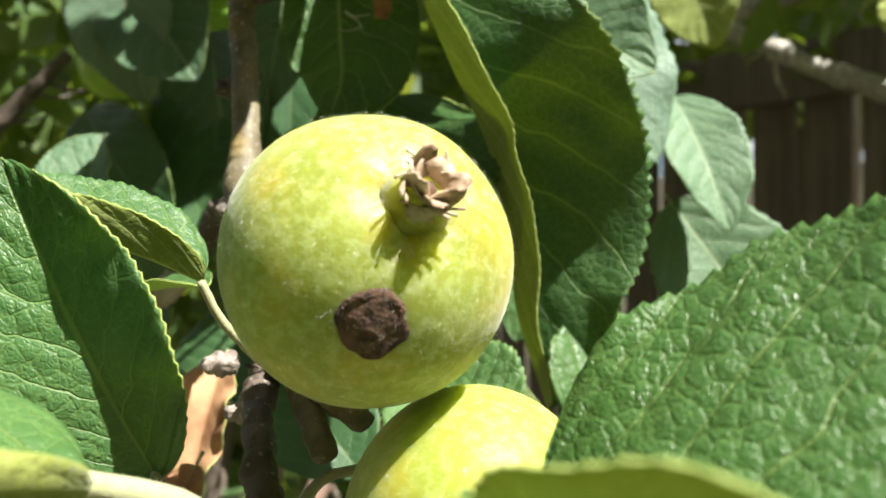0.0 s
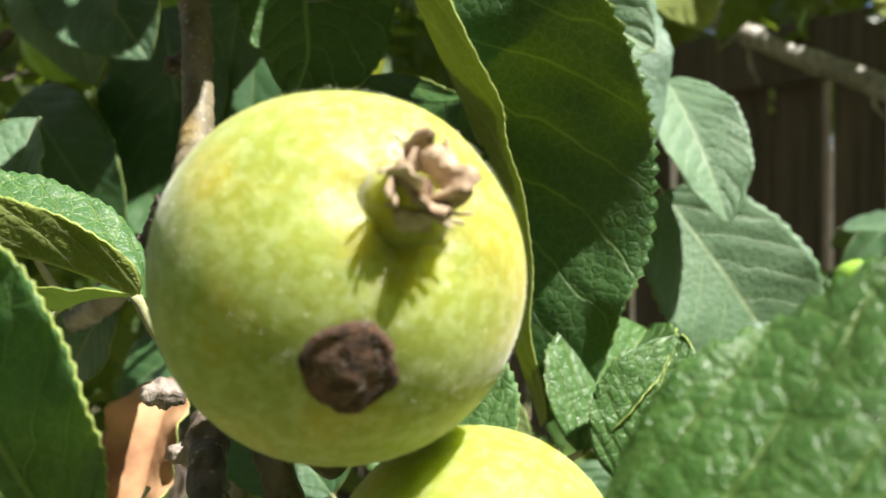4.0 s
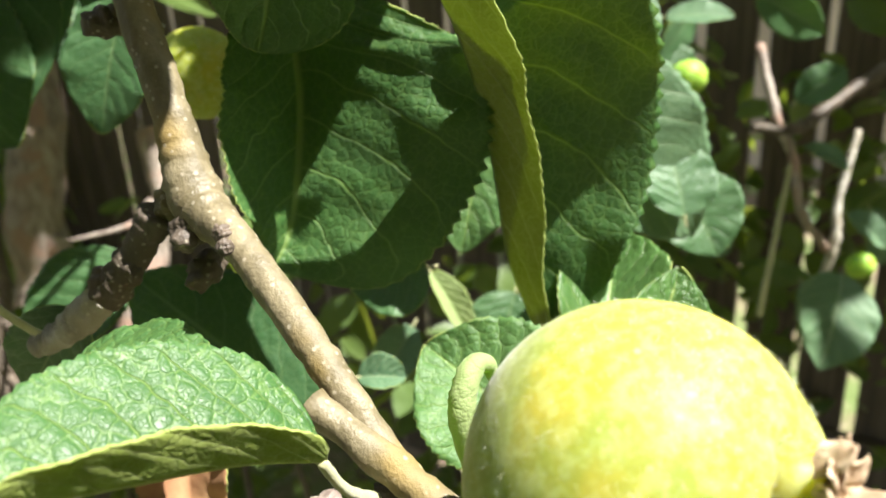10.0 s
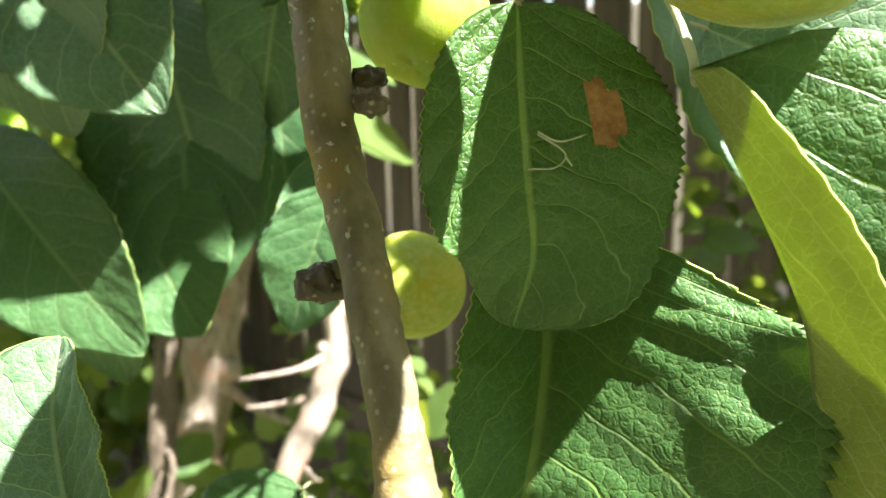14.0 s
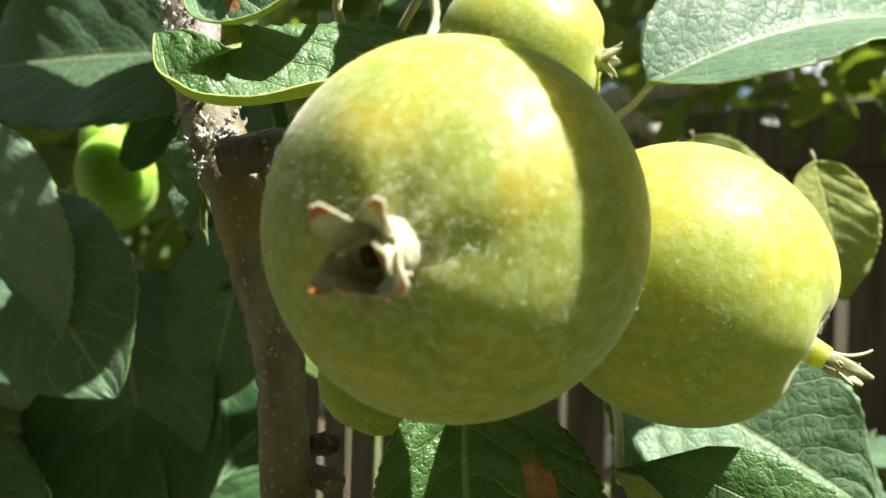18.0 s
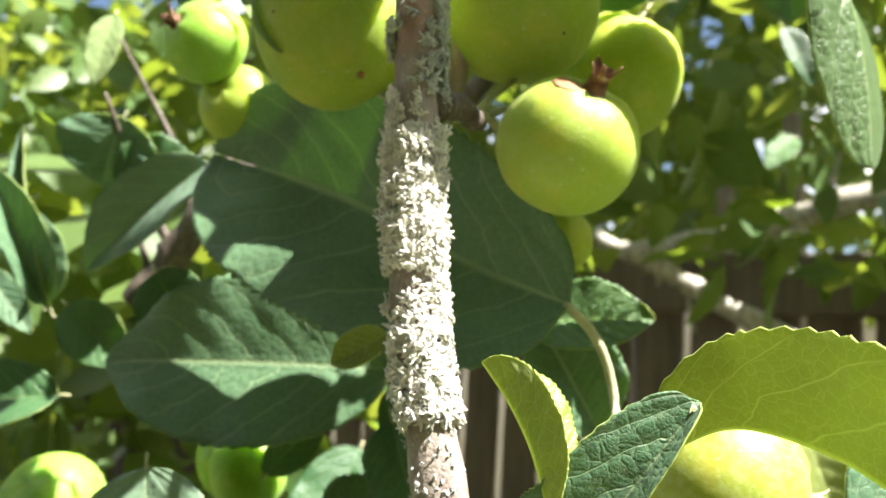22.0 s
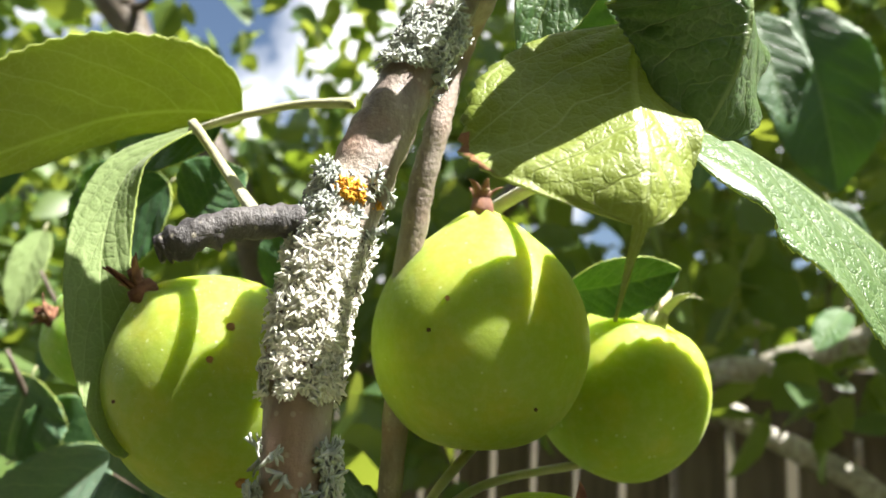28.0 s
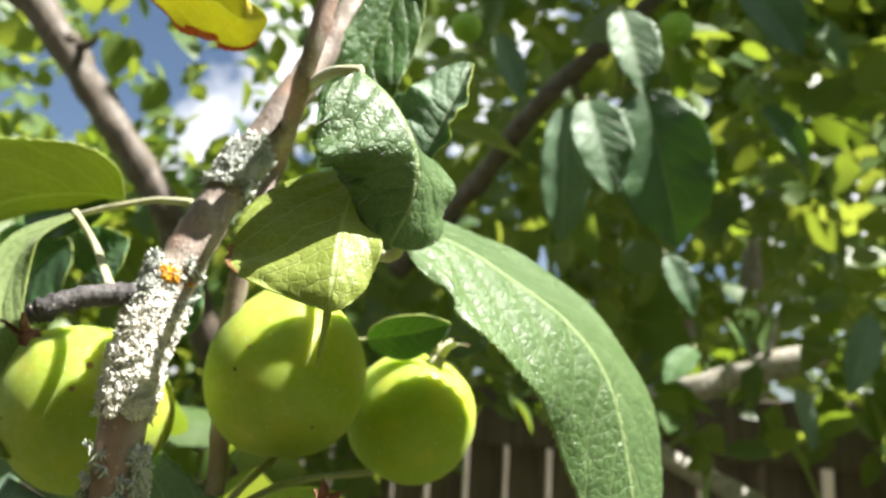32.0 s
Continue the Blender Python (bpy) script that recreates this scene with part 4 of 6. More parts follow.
bent_leaf(branch, [(-0.0828, 0.2858, 1.5942), (-0.0859, 0.2890, 1.6057), (-0.0896, 0.2940, 1.6149), (-0.0944, 0.3001, 1.6233)], (0.35, -0.85, 0.38), 0.014, 0.010, 10, 110, top=LEAF_YOUNG, under=LEAF_YELLOW, blunt=0.45, peak=0.55, label="small folded downy leaf")
bent_leaf(branch, [(-0.0415, 0.3091, 1.6050), (-0.0368, 0.2970, 1.6109), (-0.0317, 0.2860, 1.6116), (-0.0272, 0.2680, 1.6082), (-0.0274, 0.2500, 1.6022), (-0.0265, 0.2360, 1.5943), (-0.0210, 0.2250, 1.5870), (-0.0105, 0.2160, 1.5805), (-0.0020, 0.2090, 1.5735)], ((0.0, 0.98, 0.2), (0.55, 0.7, 0.45)), 0.029, 0.020, -5, 60, stalk=[(-0.0496, 0.3134, 1.5893), (-0.0603, 0.3012, 1.5673)], under=LEAF_YELLOW, nu=96, blunt=0.42, peak=0.48, label="large leaf with the sun shining through")
leaf(branch, (0.0177, 0.3180, 1.5828), (0.1180, 0.3330, 1.6140), (-0.2936, -0.7365, 0.6093), 0.06, stalk=[(0.0109, 0.3243, 1.5742), (-0.0277, 0.3129, 1.5548)], fold=25, arch=0.15, top=LEAF_DUSTY, under=LEAF_YELLOW, label="pale downy leaf")
leaf(branch, (0.1183, 0.3817, 1.5740), (0.1304, 0.3795, 1.5227), (-0.2260, -0.9701, 0.0882), 0.035, fold=10, top=LEAF_YELLOW)
leaf(branch, (0.0265, 0.3420, 1.5064), (0.0833, 0.3089, 1.4698), (-0.3143, -0.8652, 0.3907), 0.06, fold=15, top=LEAF_DUSTY, nu=72, nv=24)
# Paler tops on these three leaves carry the light on them as colour.
leaf(branch, (-0.1769, 0.4264, 1.5769), (-0.1599, 0.4247, 1.4785), (-0.2486, -0.9608, 0.1230), 0.068, fold=14, top=LEAF_PALE, nu=72, nv=20, label="broad grey-green leaf, its pale sheen put into the colour")
leaf(branch, (-0.1357, 0.4586, 1.5262), (-0.1147, 0.4454, 1.4331), (-0.2486, -0.9608, 0.1230), 0.07, fold=14, top=LEAF_DUSTY)
leaf(branch, (-0.0831, 0.4344, 1.5481), (-0.0983, 0.4401, 1.4764), (-0.2486, -0.9608, 0.1230), 0.05, fold=14, top=LEAF_DUSTY)
leaf(branch, (-0.0767, 0.4023, 1.5315), (-0.0750, 0.4029, 1.4928), (0.4159, -0.8884, 0.1944), 0.02, fold=30, top=LEAF_DUSTY)
leaf(branch, (-0.0936, 0.3541, 1.5630), (-0.0950, 0.3552, 1.5369), (-0.8020, -0.5797, 0.1439), 0.022, fold=40, top=LEAF_DUSTY)
leaf(branch, (-0.2119, 0.5416, 1.4557), (-0.2535, 0.5538, 1.3908), (-0.8020, -0.5797, 0.1439), 0.06, fold=40, top=LEAF_BACK)
apple((-0.1420, 0.4880, 1.5663), 0.0165, (0.1440, -0.4636, -0.8743), skin=APPLE_FAR, sepal_n=0, seed=6, tall=1.2, fine=0.5, group='small far apples', label="small unripe apple in the shade")
apple((-0.2354, 0.5672, 1.5327), 0.026, (-0.4171, -0.6464, 0.6389), skin=APPLE_FAR, sepal_n=0, seed=7, fine=0.5, group='small far apples', label="unripe apple behind a dark leaf")
apple((-0.0505, 0.3800, 1.4310), 0.0175, (-0.2566, -0.8546, -0.4514), skin=APPLE_PALE, sepal_n=0, seed=8, fine=0.6, group='small far apples', label="small apple behind the stem")
apple((-0.1751, 0.4712, 1.7462), 0.018, (-0.8096, -0.5207, 0.2711), skin=APPLE_FAR, sepal=SEPAL_RED, seed=9, fine=0.6, group='small far apples', label="shaded apple with a dry brown eye")
apple((-0.1593, 0.4829, 1.7236), 0.018, (-0.5773, -0.7815, 0.2365), skin=APPLE_SMOOTH, sepal_n=0, seed=10, fine=0.6, group='small far apples', label="pale apple half hidden by a leaf")

# leaves below the upper cluster
# The greyer top puts the sky's sheen on this leaf into its colour.
bent_leaf(branch, [(-0.0446, 0.3737, 1.6411), (-0.0732, 0.4015, 1.6547), (-0.1055, 0.4312, 1.6749), (-0.1311, 0.4526, 1.6870), (-0.1479, 0.4665, 1.6935)], (-0.35, -0.86, 0.30), 0.045, 0.052, 36, 4, sweep=0.028, blunt=0.38, peak=0.5, stalk=[(-0.0345, 0.3729, 1.6298), (-0.0292, 0.3692, 1.6089), (-0.0448, 0.3371, 1.5796)], top=LEAF_DUSTY, nu=96, nv=28, thick_stalk=0.0016, label="broad grey-green leaf behind the lichened stem")
leaf(branch, (-0.0893, 0.4499, 1.6136), (-0.2074, 0.5047, 1.6080), (-0.2383, -0.9406, 0.2419), 0.076, stalk=[(-0.0829, 0.4486, 1.6118), (-0.0815, 0.3961, 1.6155)], fold=14, top=LEAF_DUSTY)
leaf(branch, (-0.1729, 0.5197, 1.7038), (-0.2302, 0.5504, 1.6494), (-0.2383, -0.9406, 0.2419), 0.042, fold=30, top=LEAF_PALE, under=LEAF_UNDER)
leaf(branch, (-0.0365, 0.4347, 1.6357), (0.0074, 0.4136, 1.6398), (-0.2328, -0.8779, 0.4185), 0.034, fold=20, top=LEAF_TOP)
leaf(branch, (-0.0059, 0.4330, 1.5946), (-0.0346, 0.4340, 1.6380), (-0.2384, -0.9516, 0.1940), 0.045, fold=20, top=LEAF_DUSTY)
leaf(branch, (-0.1906, 0.5102, 1.6489), (-0.1717, 0.5095, 1.6208), (-0.2384, -0.9516, 0.1940), 0.035, fold=20, top=LEAF_BACK)
leaf(branch, (-0.2432, 0.5868, 1.6318), (-0.2100, 0.5829, 1.6022), (-0.2384, -0.9516, 0.1940), 0.035, fold=20, top=LEAF_BACK)
leaf(branch, (-0.2603, 0.6113, 1.6331), (-0.2703, 0.6070, 1.6836), (0.2410, -0.9329, 0.2675), 0.03, fold=30, top=LEAF_DUSTY)

# upper cluster: four smooth apples round the lichened stem
apple((-0.0630, 0.3865, 1.7459), 0.0278, (-0.0538, -0.1046, 0.9931), stalk=[(-0.0747, 0.3788, 1.7076), (-0.0825, 0.3667, 1.6973)], skin=APPLE_SMOOTH, sepal=SEPAL_RED, sepal_len=0.0065, sepal_w=0.0034, neck=0.0015, tall=1.05, stem_dip=0.1, eye_dip=-0.13, seed=11, marks=[((-0.6096, -0.7925, -0.0168), 0.0005, SCAR, "speck"), ((0.3154, -0.7585, -0.5702), 0.0004, SCAR, "speck"), ((-0.4804, -0.8459, 0.2317), 0.0006, SPOT_BROWN, "speck")], label="smooth green apple with a leaf's shadow on it")
apple((-0.0121, 0.4143, 1.7353), 0.0252, (0.2715, -0.3409, 0.9000), stalk=[(-0.0598, 0.3908, 1.7095), (-0.0825, 0.3667, 1.6973)], skin=APPLE_SMOOTH, sepal=SEPAL_GREEN, tips=SEPAL_RED, sepal_len=0.0125, sepal_w=0.0040, neck=0.003, tall=1.04, seed=12, label="green apple with upright pale sepals")
apple((-0.1263, 0.3931, 1.7300), 0.027, (-0.6505, -0.2377, 0.7213), stalk=[(-0.1015, 0.3755, 1.6997), (-0.0825, 0.3667, 1.6973)], skin=APPLE_SMOOTH, sepal=SEPAL_RED, sepal_len=0.008, neck=0.0005, tall=1.05, eye_dip=-0.05, crumple=0.4, curl=0.5, seed=13, down=900, marks=[((0.1160, -0.8663, 0.4858), 0.0010, SPOT_BROWN, "russet_mark"), ((-0.0120, -0.9779, 0.2090), 0.0008, SPOT_BROWN, "russet_mark"), ((-0.7468, -0.6440, -0.1658), 0.0004, SCAR, "speck"), ((0.2782, -0.6300, -0.7251), 0.0013, SPOT_BROWN, "russet_mark")], label="yellow-green apple with red-brown sepals")
apple((-0.0538, 0.3590, 1.6898), 0.0224, (0.1548, -0.6219, 0.7677), stalk=[(-0.0740, 0.3702, 1.6966), (-0.0825, 0.3667, 1.6973)], skin=APPLE_SMOOTH, sepal=SEPAL_RED, sepal_len=0.008, neck=0.002, tall=0.98, seed=14, down=1400, marks=[((-0.2159, -0.6054, 0.7660), 0.006, SPOT_BROWN, "russet_patch")], label="green apple with a brown russet patch")
bent_leaf(branch, [(-0.1404, 0.3965, 1.7970), (-0.1548, 0.3970, 1.7844), (-0.1582, 0.3940, 1.7648), (-0.1549, 0.3890, 1.7440), (-0.1490, 0.3830, 1.7264), (-0.1438, 0.3780, 1.7140)], ((-0.1, -0.6, 0.8), (0.25, -0.93, 0.25)), 0.0085, 0.0075, 8, 22, stalk=[(-0.1274, 0.3858, 1.7984), (-0.1135, 0.3807, 1.8012), (-0.1007, 0.3705, 1.7993)], top=LEAF_UNDER, under=LEAF_UNDER, nu=84, blunt=0.45, label="long arching leaf seen from below")
bent_leaf(branch, [(-0.1309, 0.4260, 1.8118), (-0.1459, 0.4250, 1.8118), (-0.1664, 0.4230, 1.8066), (-0.1865, 0.4200, 1.7957), (-0.2095, 0.4160, 1.7817), (-0.2290, 0.4120, 1.7689)], (0.0, 0.6, 0.8), 0.009, 0.028, 10, 0, top=LEAF_TOP, under=LEAF_YELLOW, blunt=0.42, label="leaf with the sun shining through")
leaf(branch, (-0.1368, 0.4265, 1.8102), (-0.1706, 0.4443, 1.8029), (-0.1912, -0.9734, 0.1259), 0.03, fold=15, top=LEAF_BACK)
bent_leaf(branch, [(-0.0356, 0.3370, 1.7891), (-0.0183, 0.3400, 1.7891), (0.0019, 0.3430, 1.7806), (0.0250, 0.3460, 1.7675), (0.0404, 0.3480, 1.7495), (0.0488, 0.3500, 1.7228), (0.0532, 0.3520, 1.6930)], ((-0.1, -0.70, 0.70), (0.2, -0.8, 0.55)), 0.036, 0.042, 0, -20, curl_r=-10, stalk=[(-0.0364, 0.3400, 1.7827), (-0.0437, 0.3480, 1.7835), (-0.0513, 0.3660, 1.7846), (-0.0566, 0.3860, 1.7838), (-0.0602, 0.4000, 1.7816)], thick_stalk=0.0019, top=LEAF_SHEEN, under=LEAF_YELLOW, nu=110, nv=32, blunt=0.42, peak=0.42, label="long glossy leaf with a deep net of veins")
bent_leaf(branch, [(-0.0558, 0.3060, 1.8261), (-0.0472, 0.3030, 1.8183), (-0.0410, 0.3000, 1.8075), (-0.0380, 0.3010, 1.7980), (-0.0392, 0.3040, 1.7877), (-0.0430, 0.3080, 1.7780)], ((-0.2, -0.80, 0.55), (-0.1, -0.90, 0.42)), 0.027, 0.026, 8, -66, curl_r=-16, stalk=[(-0.0622, 0.3140, 1.8276), (-0.0667, 0.3330, 1.8317), (-0.0700, 0.3450, 1.8301), (-0.0711, 0.3550, 1.8290)], thick_stalk=0.0018, top=LEAF_SHEEN, under=LEAF_UNDER, wave=0.03, blunt=0.36, peak=0.42, nu=84, nv=28, label="crumpled glossy young leaf")
bent_leaf(branch, [(-0.0513, 0.3180, 1.8014), (-0.0554, 0.3090, 1.7853), (-0.0571, 0.3010, 1.7711), (-0.0580, 0.2990, 1.7606), (-0.0583, 0.3040, 1.7520), (-0.0591, 0.3080, 1.7437)], (-0.25, -0.93, 0.25), 0.031, 0.011, -4, -30, tail=0.34, wave=0.04, blunt=0.5, peak=0.5, top=LEAF_YOUNG, under=LEAF_YELLOW, nu=84, nv=28, spots=[(0.40, 0.97, 0.10, 0.03)], spot_mat=SPOT_BROWN, label="crumpled yellow-green leaf with a long drooping tip")
bent_leaf(branch, [(-0.0304, 0.3380, 1.8108), (-0.0261, 0.3360, 1.8231), (-0.0224, 0.3350, 1.8330), (-0.0160, 0.3370, 1.8495)], (-0.3, -0.85, 0.4), 0.007, 0.016, 40, 25, top=LEAF_DUSTY, under=LEAF_UNDER, wave=0.06, label="curled young leaf")
bent_leaf(branch, [(-0.0368, 0.3600, 1.8996), (-0.0419, 0.3620, 1.8750), (-0.0495, 0.3640, 1.8508), (-0.0544, 0.3660, 1.8317), (-0.0589, 0.3680, 1.8127)], (-0.15, -0.9, 0.4), 0.012, 0.016, 20, 10, wave=0.04, label="toothed leaf beside the stem")
leaf(branch, (-0.0335, 0.4037, 1.7632), (-0.0029, 0.3949, 1.7705), (-0.1716, -0.8354, -0.5221), 0.02, fold=20, top=LEAF_BACK)
bent_leaf(branch, [(-0.1254, 0.3520, 1.8679), (-0.1117, 0.3480, 1.8627), (-0.1000, 0.3460, 1.8598), (-0.0910, 0.3445, 1.8546), (-0.0833, 0.3450, 1.8572)], (0.1, 0.55, 0.8), 0.011, 0.016, 20, 5, top=LEAF_YELLOW, under=LEAF_GOLD, spots=[(0.45, -1.0, 0.5, 0.22)], spot_mat=SPOT_RED, wave=0.05, label="yellow leaf with a red rim")
leaf(branch, (0.1907, 0.6131, 1.9936), (0.2296, 0.6316, 1.8782), (-0.2295, -0.9648, -0.1286), 0.08, fold=10, top=LEAF_BACK)
leaf(branch, (0.1338, 0.6301, 1.9772), (0.1416, 0.6524, 1.8765), (0.0572, -0.9928, -0.1048), 0.045, fold=10, top=LEAF_DUSTY)
part("twig", tube_bm([(-0.0822, 0.3964, 1.7055, 0.0032), (-0.0837, 0.3803, 1.7612, 0.0034), (-0.0798, 0.3729, 1.7944, 0.0032), (-0.0741, 0.3721, 1.8190, 0.0030), (-0.0695, 0.3319, 1.8341, 0.0030), (-0.0633, 0.3227, 1.8665, 0.0030)], 60, 12, 0.2), BARK_RED, branch, "slender twig beside the stem")

part("spur", tube_bm([(-0.1031, 0.3360, 1.6901, 0.0040), (-0.0910, 0.3531, 1.6963, 0.0035), (-0.0816, 0.3676, 1.6970, 0.0032)], 30, 12, 0.6), BARK_OLD, branch, "short dark spur that bears apples")
part("spur", tube_bm([(-0.0884, 0.2970, 1.5558, 0.0040), (-0.0771, 0.2932, 1.5576, 0.0044), (-0.0670, 0.2928, 1.5590, 0.0036)], 12, 14, 0.12), BARK_OLD, branch, "thick dark spur that bears leaves")
part("stub", tube_bm([(-0.1071, 0.3458, 1.7630, 0.0035), (-0.1211, 0.3424, 1.7615, 0.0032), (-0.1310, 0.3409, 1.7569, 0.0034), (-0.1361, 0.3412, 1.7549, 0.0026)], 30, 16, 0.45), BARK_GREY, branch, "broken dark stub")
part("petiole", tube_bm([(-0.1398, 0.3874, 1.7959, 0.0012), (-0.1306, 0.3840, 1.7840, 0.0013), (-0.1205, 0.3616, 1.7683, 0.0016), (-0.1162, 0.3515, 1.7633, 0.0016)], 12, 8, 0.1), PETIOLE, branch, "")

# buds, knobs and leaf scars on the wood
knob((-0.0761, 0.2851, 1.4583), (-0.9974, -0.0657, -0.0282), 0.0046, BARK_OLD)
knob((-0.0737, 0.2859, 1.4588), (-0.9974, -0.0657, -0.0282), 0.004, BARK)
knob((-0.0623, 0.2643, 1.4149), (0.2937, -0.5507, 0.7813), 0.0062, BARK)
knob((-0.0676, 0.2652, 1.4151), (-0.5534, -0.8238, -0.1228), 0.0058, BARK)
knob((-0.0893, 0.2706, 1.3956), (-0.5291, -0.4865, -0.6953), 0.004, BARK_OLD)
knob((-0.0815, 0.2647, 1.4006), (0.0656, -0.7720, -0.6322), 0.0032, BARK_OLD)
knob((-0.0643, 0.2497, 1.4019), (-0.6599, -0.6144, -0.4325), 0.0046, BARK_OLD)
knob((-0.0660, 0.2972, 1.4959), (0.9090, -0.4080, 0.0848), 0.003, BARK_OLD)
knob((-0.0793, 0.3147, 1.5217), (-0.8003, -0.5996, 0.0000), 0.0034, BARK_OLD)
knob((-0.0772, 0.3144, 1.5178), (-0.8589, -0.4523, -0.2401), 0.003, BARK_OLD)
knob((-0.0665, 0.2866, 1.4916), (0.8411, -0.5088, -0.1834), 0.003, BARK_OLD)
knob((-0.0603, 0.2295, 1.4137), (-0.0551, -0.9758, 0.2114), 0.0022, BARK_OLD)
knob((-0.0659, 0.2483, 1.4130), (-0.6599, -0.6144, -0.4325), 0.005, BARK_OLD)
knob((-0.0598, 0.2360, 1.4147), (0.0649, -0.9941, -0.0872), 0.0026, BARK_OLD)
knob((-0.0466, 0.1825, 1.3621), (-0.9591, -0.2806, -0.0376), 0.003, BARK_RED)
knob((-0.0526, 0.1879, 1.3726), (-0.9591, -0.2806, -0.0376), 0.0036, BARK_RED)

# leaves and small apples to the side of the upper stem
leaf(branch, (-0.2501, 0.5633, 1.6324), (-0.2769, 0.5431, 1.6980), (0.3094, -0.9358, 0.1688), 0.035, fold=50, top=LEAF_DUSTY, under=LEAF_UNDER, label="pale leaf folded shut")
leaf(branch, (-0.2455, 0.5625, 1.6296), (-0.2673, 0.5595, 1.7216), (-0.5176, -0.8486, 0.1094), 0.02, fold=50, top=LEAF_DUSTY, under=LEAF_UNDER)
leaf(branch, (-0.2234, 0.4990, 1.5932), (-0.2806, 0.5127, 1.5819), (-0.2191, -0.8189, 0.5304), 0.036, fold=20, top=LEAF_BACK)
leaf(branch, (-0.1038, 0.3770, 1.6279), (-0.1200, 0.3815, 1.6172), (-0.0236, -0.9697, 0.2432), 0.016, fold=45, top=LEAF_YELLOW, under=LEAF_YELLOW)
leaf(branch, (-0.0912, 0.4284, 1.5955), (-0.0804, 0.4186, 1.5611), (-0.5176, -0.8486, 0.1094), 0.03, fold=20, top=LEAF_BACK)
leaf(branch, (-0.1073, 0.4574, 1.5375), (-0.0726, 0.4379, 1.5560), (-0.2293, -0.9443, 0.2358), 0.06, fold=20, top=LEAF_BACK)
leaf(branch, (-0.0933, 0.3436, 1.5705), (-0.0929, 0.3507, 1.5456), (-0.8011, -0.5985, 0.0055), 0.024, fold=45, top=LEAF_DUSTY, under=LEAF_UNDER)
apple((-0.1531, 0.5252, 1.5852), 0.012, (0.2066, -0.5249, -0.8257), skin=APPLE_FAR, sepal_n=0, seed=16, tall=1.1, fine=0.5, group='small far apples', label="small unripe apple in the shade")
apple((-0.0430, 0.3912, 1.6639), 0.0125, (0.2066, -0.5249, -0.8257), skin=APPLE_SMOOTH, sepal_n=0, seed=17, fine=0.6, group='small far apples', label="small apple hanging under a larger one")
apple((-0.2420, 0.5842, 1.4741), 0.011, (0.1808, -0.5649, -0.8051), skin=APPLE_FAR, sepal_n=0, seed=18, fine=0.5, group='small far apples', label="small unripe apple in the shade")
apple((0.2774, 0.5180, 1.3743), 0.0135, (0.0640, -0.5126, -0.8563), skin=APPLE_FAR, sepal_n=0, seed=19, fine=0.5, group='small far apples', label="tiny unripe apple before the fence")
apple((-0.1490, 0.5355, 1.5640), 0.018, (0.0278, -0.5772, -0.8162), skin=APPLE_FAR, sepal_n=0, seed=20, tall=1.2, fine=0.5, group='small far apples', label="small unripe apple in the shade")
apple((-0.0521, 0.3137, 1.5074), 0.0145, (-0.2965, -0.5187, -0.8019), skin=APPLE_SMOOTH, sepal_n=0, seed=21, fine=0.7, group='small far apples', label="small green apple under a large one")
apple((0.3444, 0.8335, 2.1881), 0.02, (0.0462, -0.1456, -0.9883), skin=APPLE_FAR, sepal_n=0, seed=22, fine=0.5, group='small far apples', label="small unripe apple in the shade")
apple((0.1078, 0.8569, 2.1561), 0.017, (0.0308, -0.1410, -0.9895), skin=APPLE_FAR, sepal_n=0, seed=23, fine=0.5, group='small far apples', label="small unripe apple in the shade")
leaf(branch, (0.1141, 0.3941, 1.4235), (0.1768, 0.3765, 1.3232), (-0.1851, -0.8898, 0.4172), 0.075, fold=10, top=LEAF_DUSTY)
leaf(branch, (0.0527, 0.2382, 1.3368), (0.0716, 0.2469, 1.3761), (-0.1894, -0.9079, 0.3739), 0.034, fold=18, top=LEAF_GLOSS, label="young glossy leaf standing up")
leaf(branch, (-0.0989, 0.2840, 1.3842), (-0.1183, 0.2956, 1.3559), (-0.1934, -0.9246, 0.3281), 0.026, fold=10, top=LEAF_DUSTY)
leaf(branch, (0.3054, 0.5179, 1.5759), (0.3121, 0.5167, 1.5328), (-0.0970, -0.9479, -0.3036), 0.05, fold=10, top=LEAF_YELLOW, under=LEAF_YELLOW)
dead = thing("dead_leaf", "dry brown curled leaf caught below the apple", "leaf")
leaf(dead, (-0.0753, 0.2700, 1.3615), (-0.0814, 0.2500, 1.3177), (-0.2157, -0.9705, 0.1078), 0.03, fold=35, arch=.1, wave=.08, top=DEAD_LEAF, under=DEAD_LEAF)
leaf(dead, (-0.0701, 0.2229, 1.3383), (-0.0787, 0.2128, 1.3144), (0.1564, -0.9286, 0.3365), 0.018, fold=45, arch=.2, wave=.08, top=DEAD_LEAF, under=DEAD_LEAF)
leaf(branch, (0.0315, 0.3666, 1.3372), (0.0427, 0.3520, 1.3067), (0.1275, -0.8477, 0.5149), 0.018, fold=40, top=LEAF_UNDER, under=LEAF_UNDER)
leaf(branch, (0.0244, 0.3500, 1.3470), (-0.0074, 0.3555, 1.3422), (-0.1658, -0.7564, 0.6327), 0.04, fold=15, top=LEAF_BACK)
leaf(branch, (0.1053, 0.4380, 1.2825), (0.0837, 0.4264, 1.2401), (-0.1658, -0.7564, 0.6327), 0.05, fold=15, top=LEAF_BACK)
leaf(branch, (-0.0143, 0.3258, 1.3181), (0.0036, 0.3208, 1.3159), (-0.1219, -0.5920, 0.7967), 0.02, fold=40, top=LEAF_DUSTY)
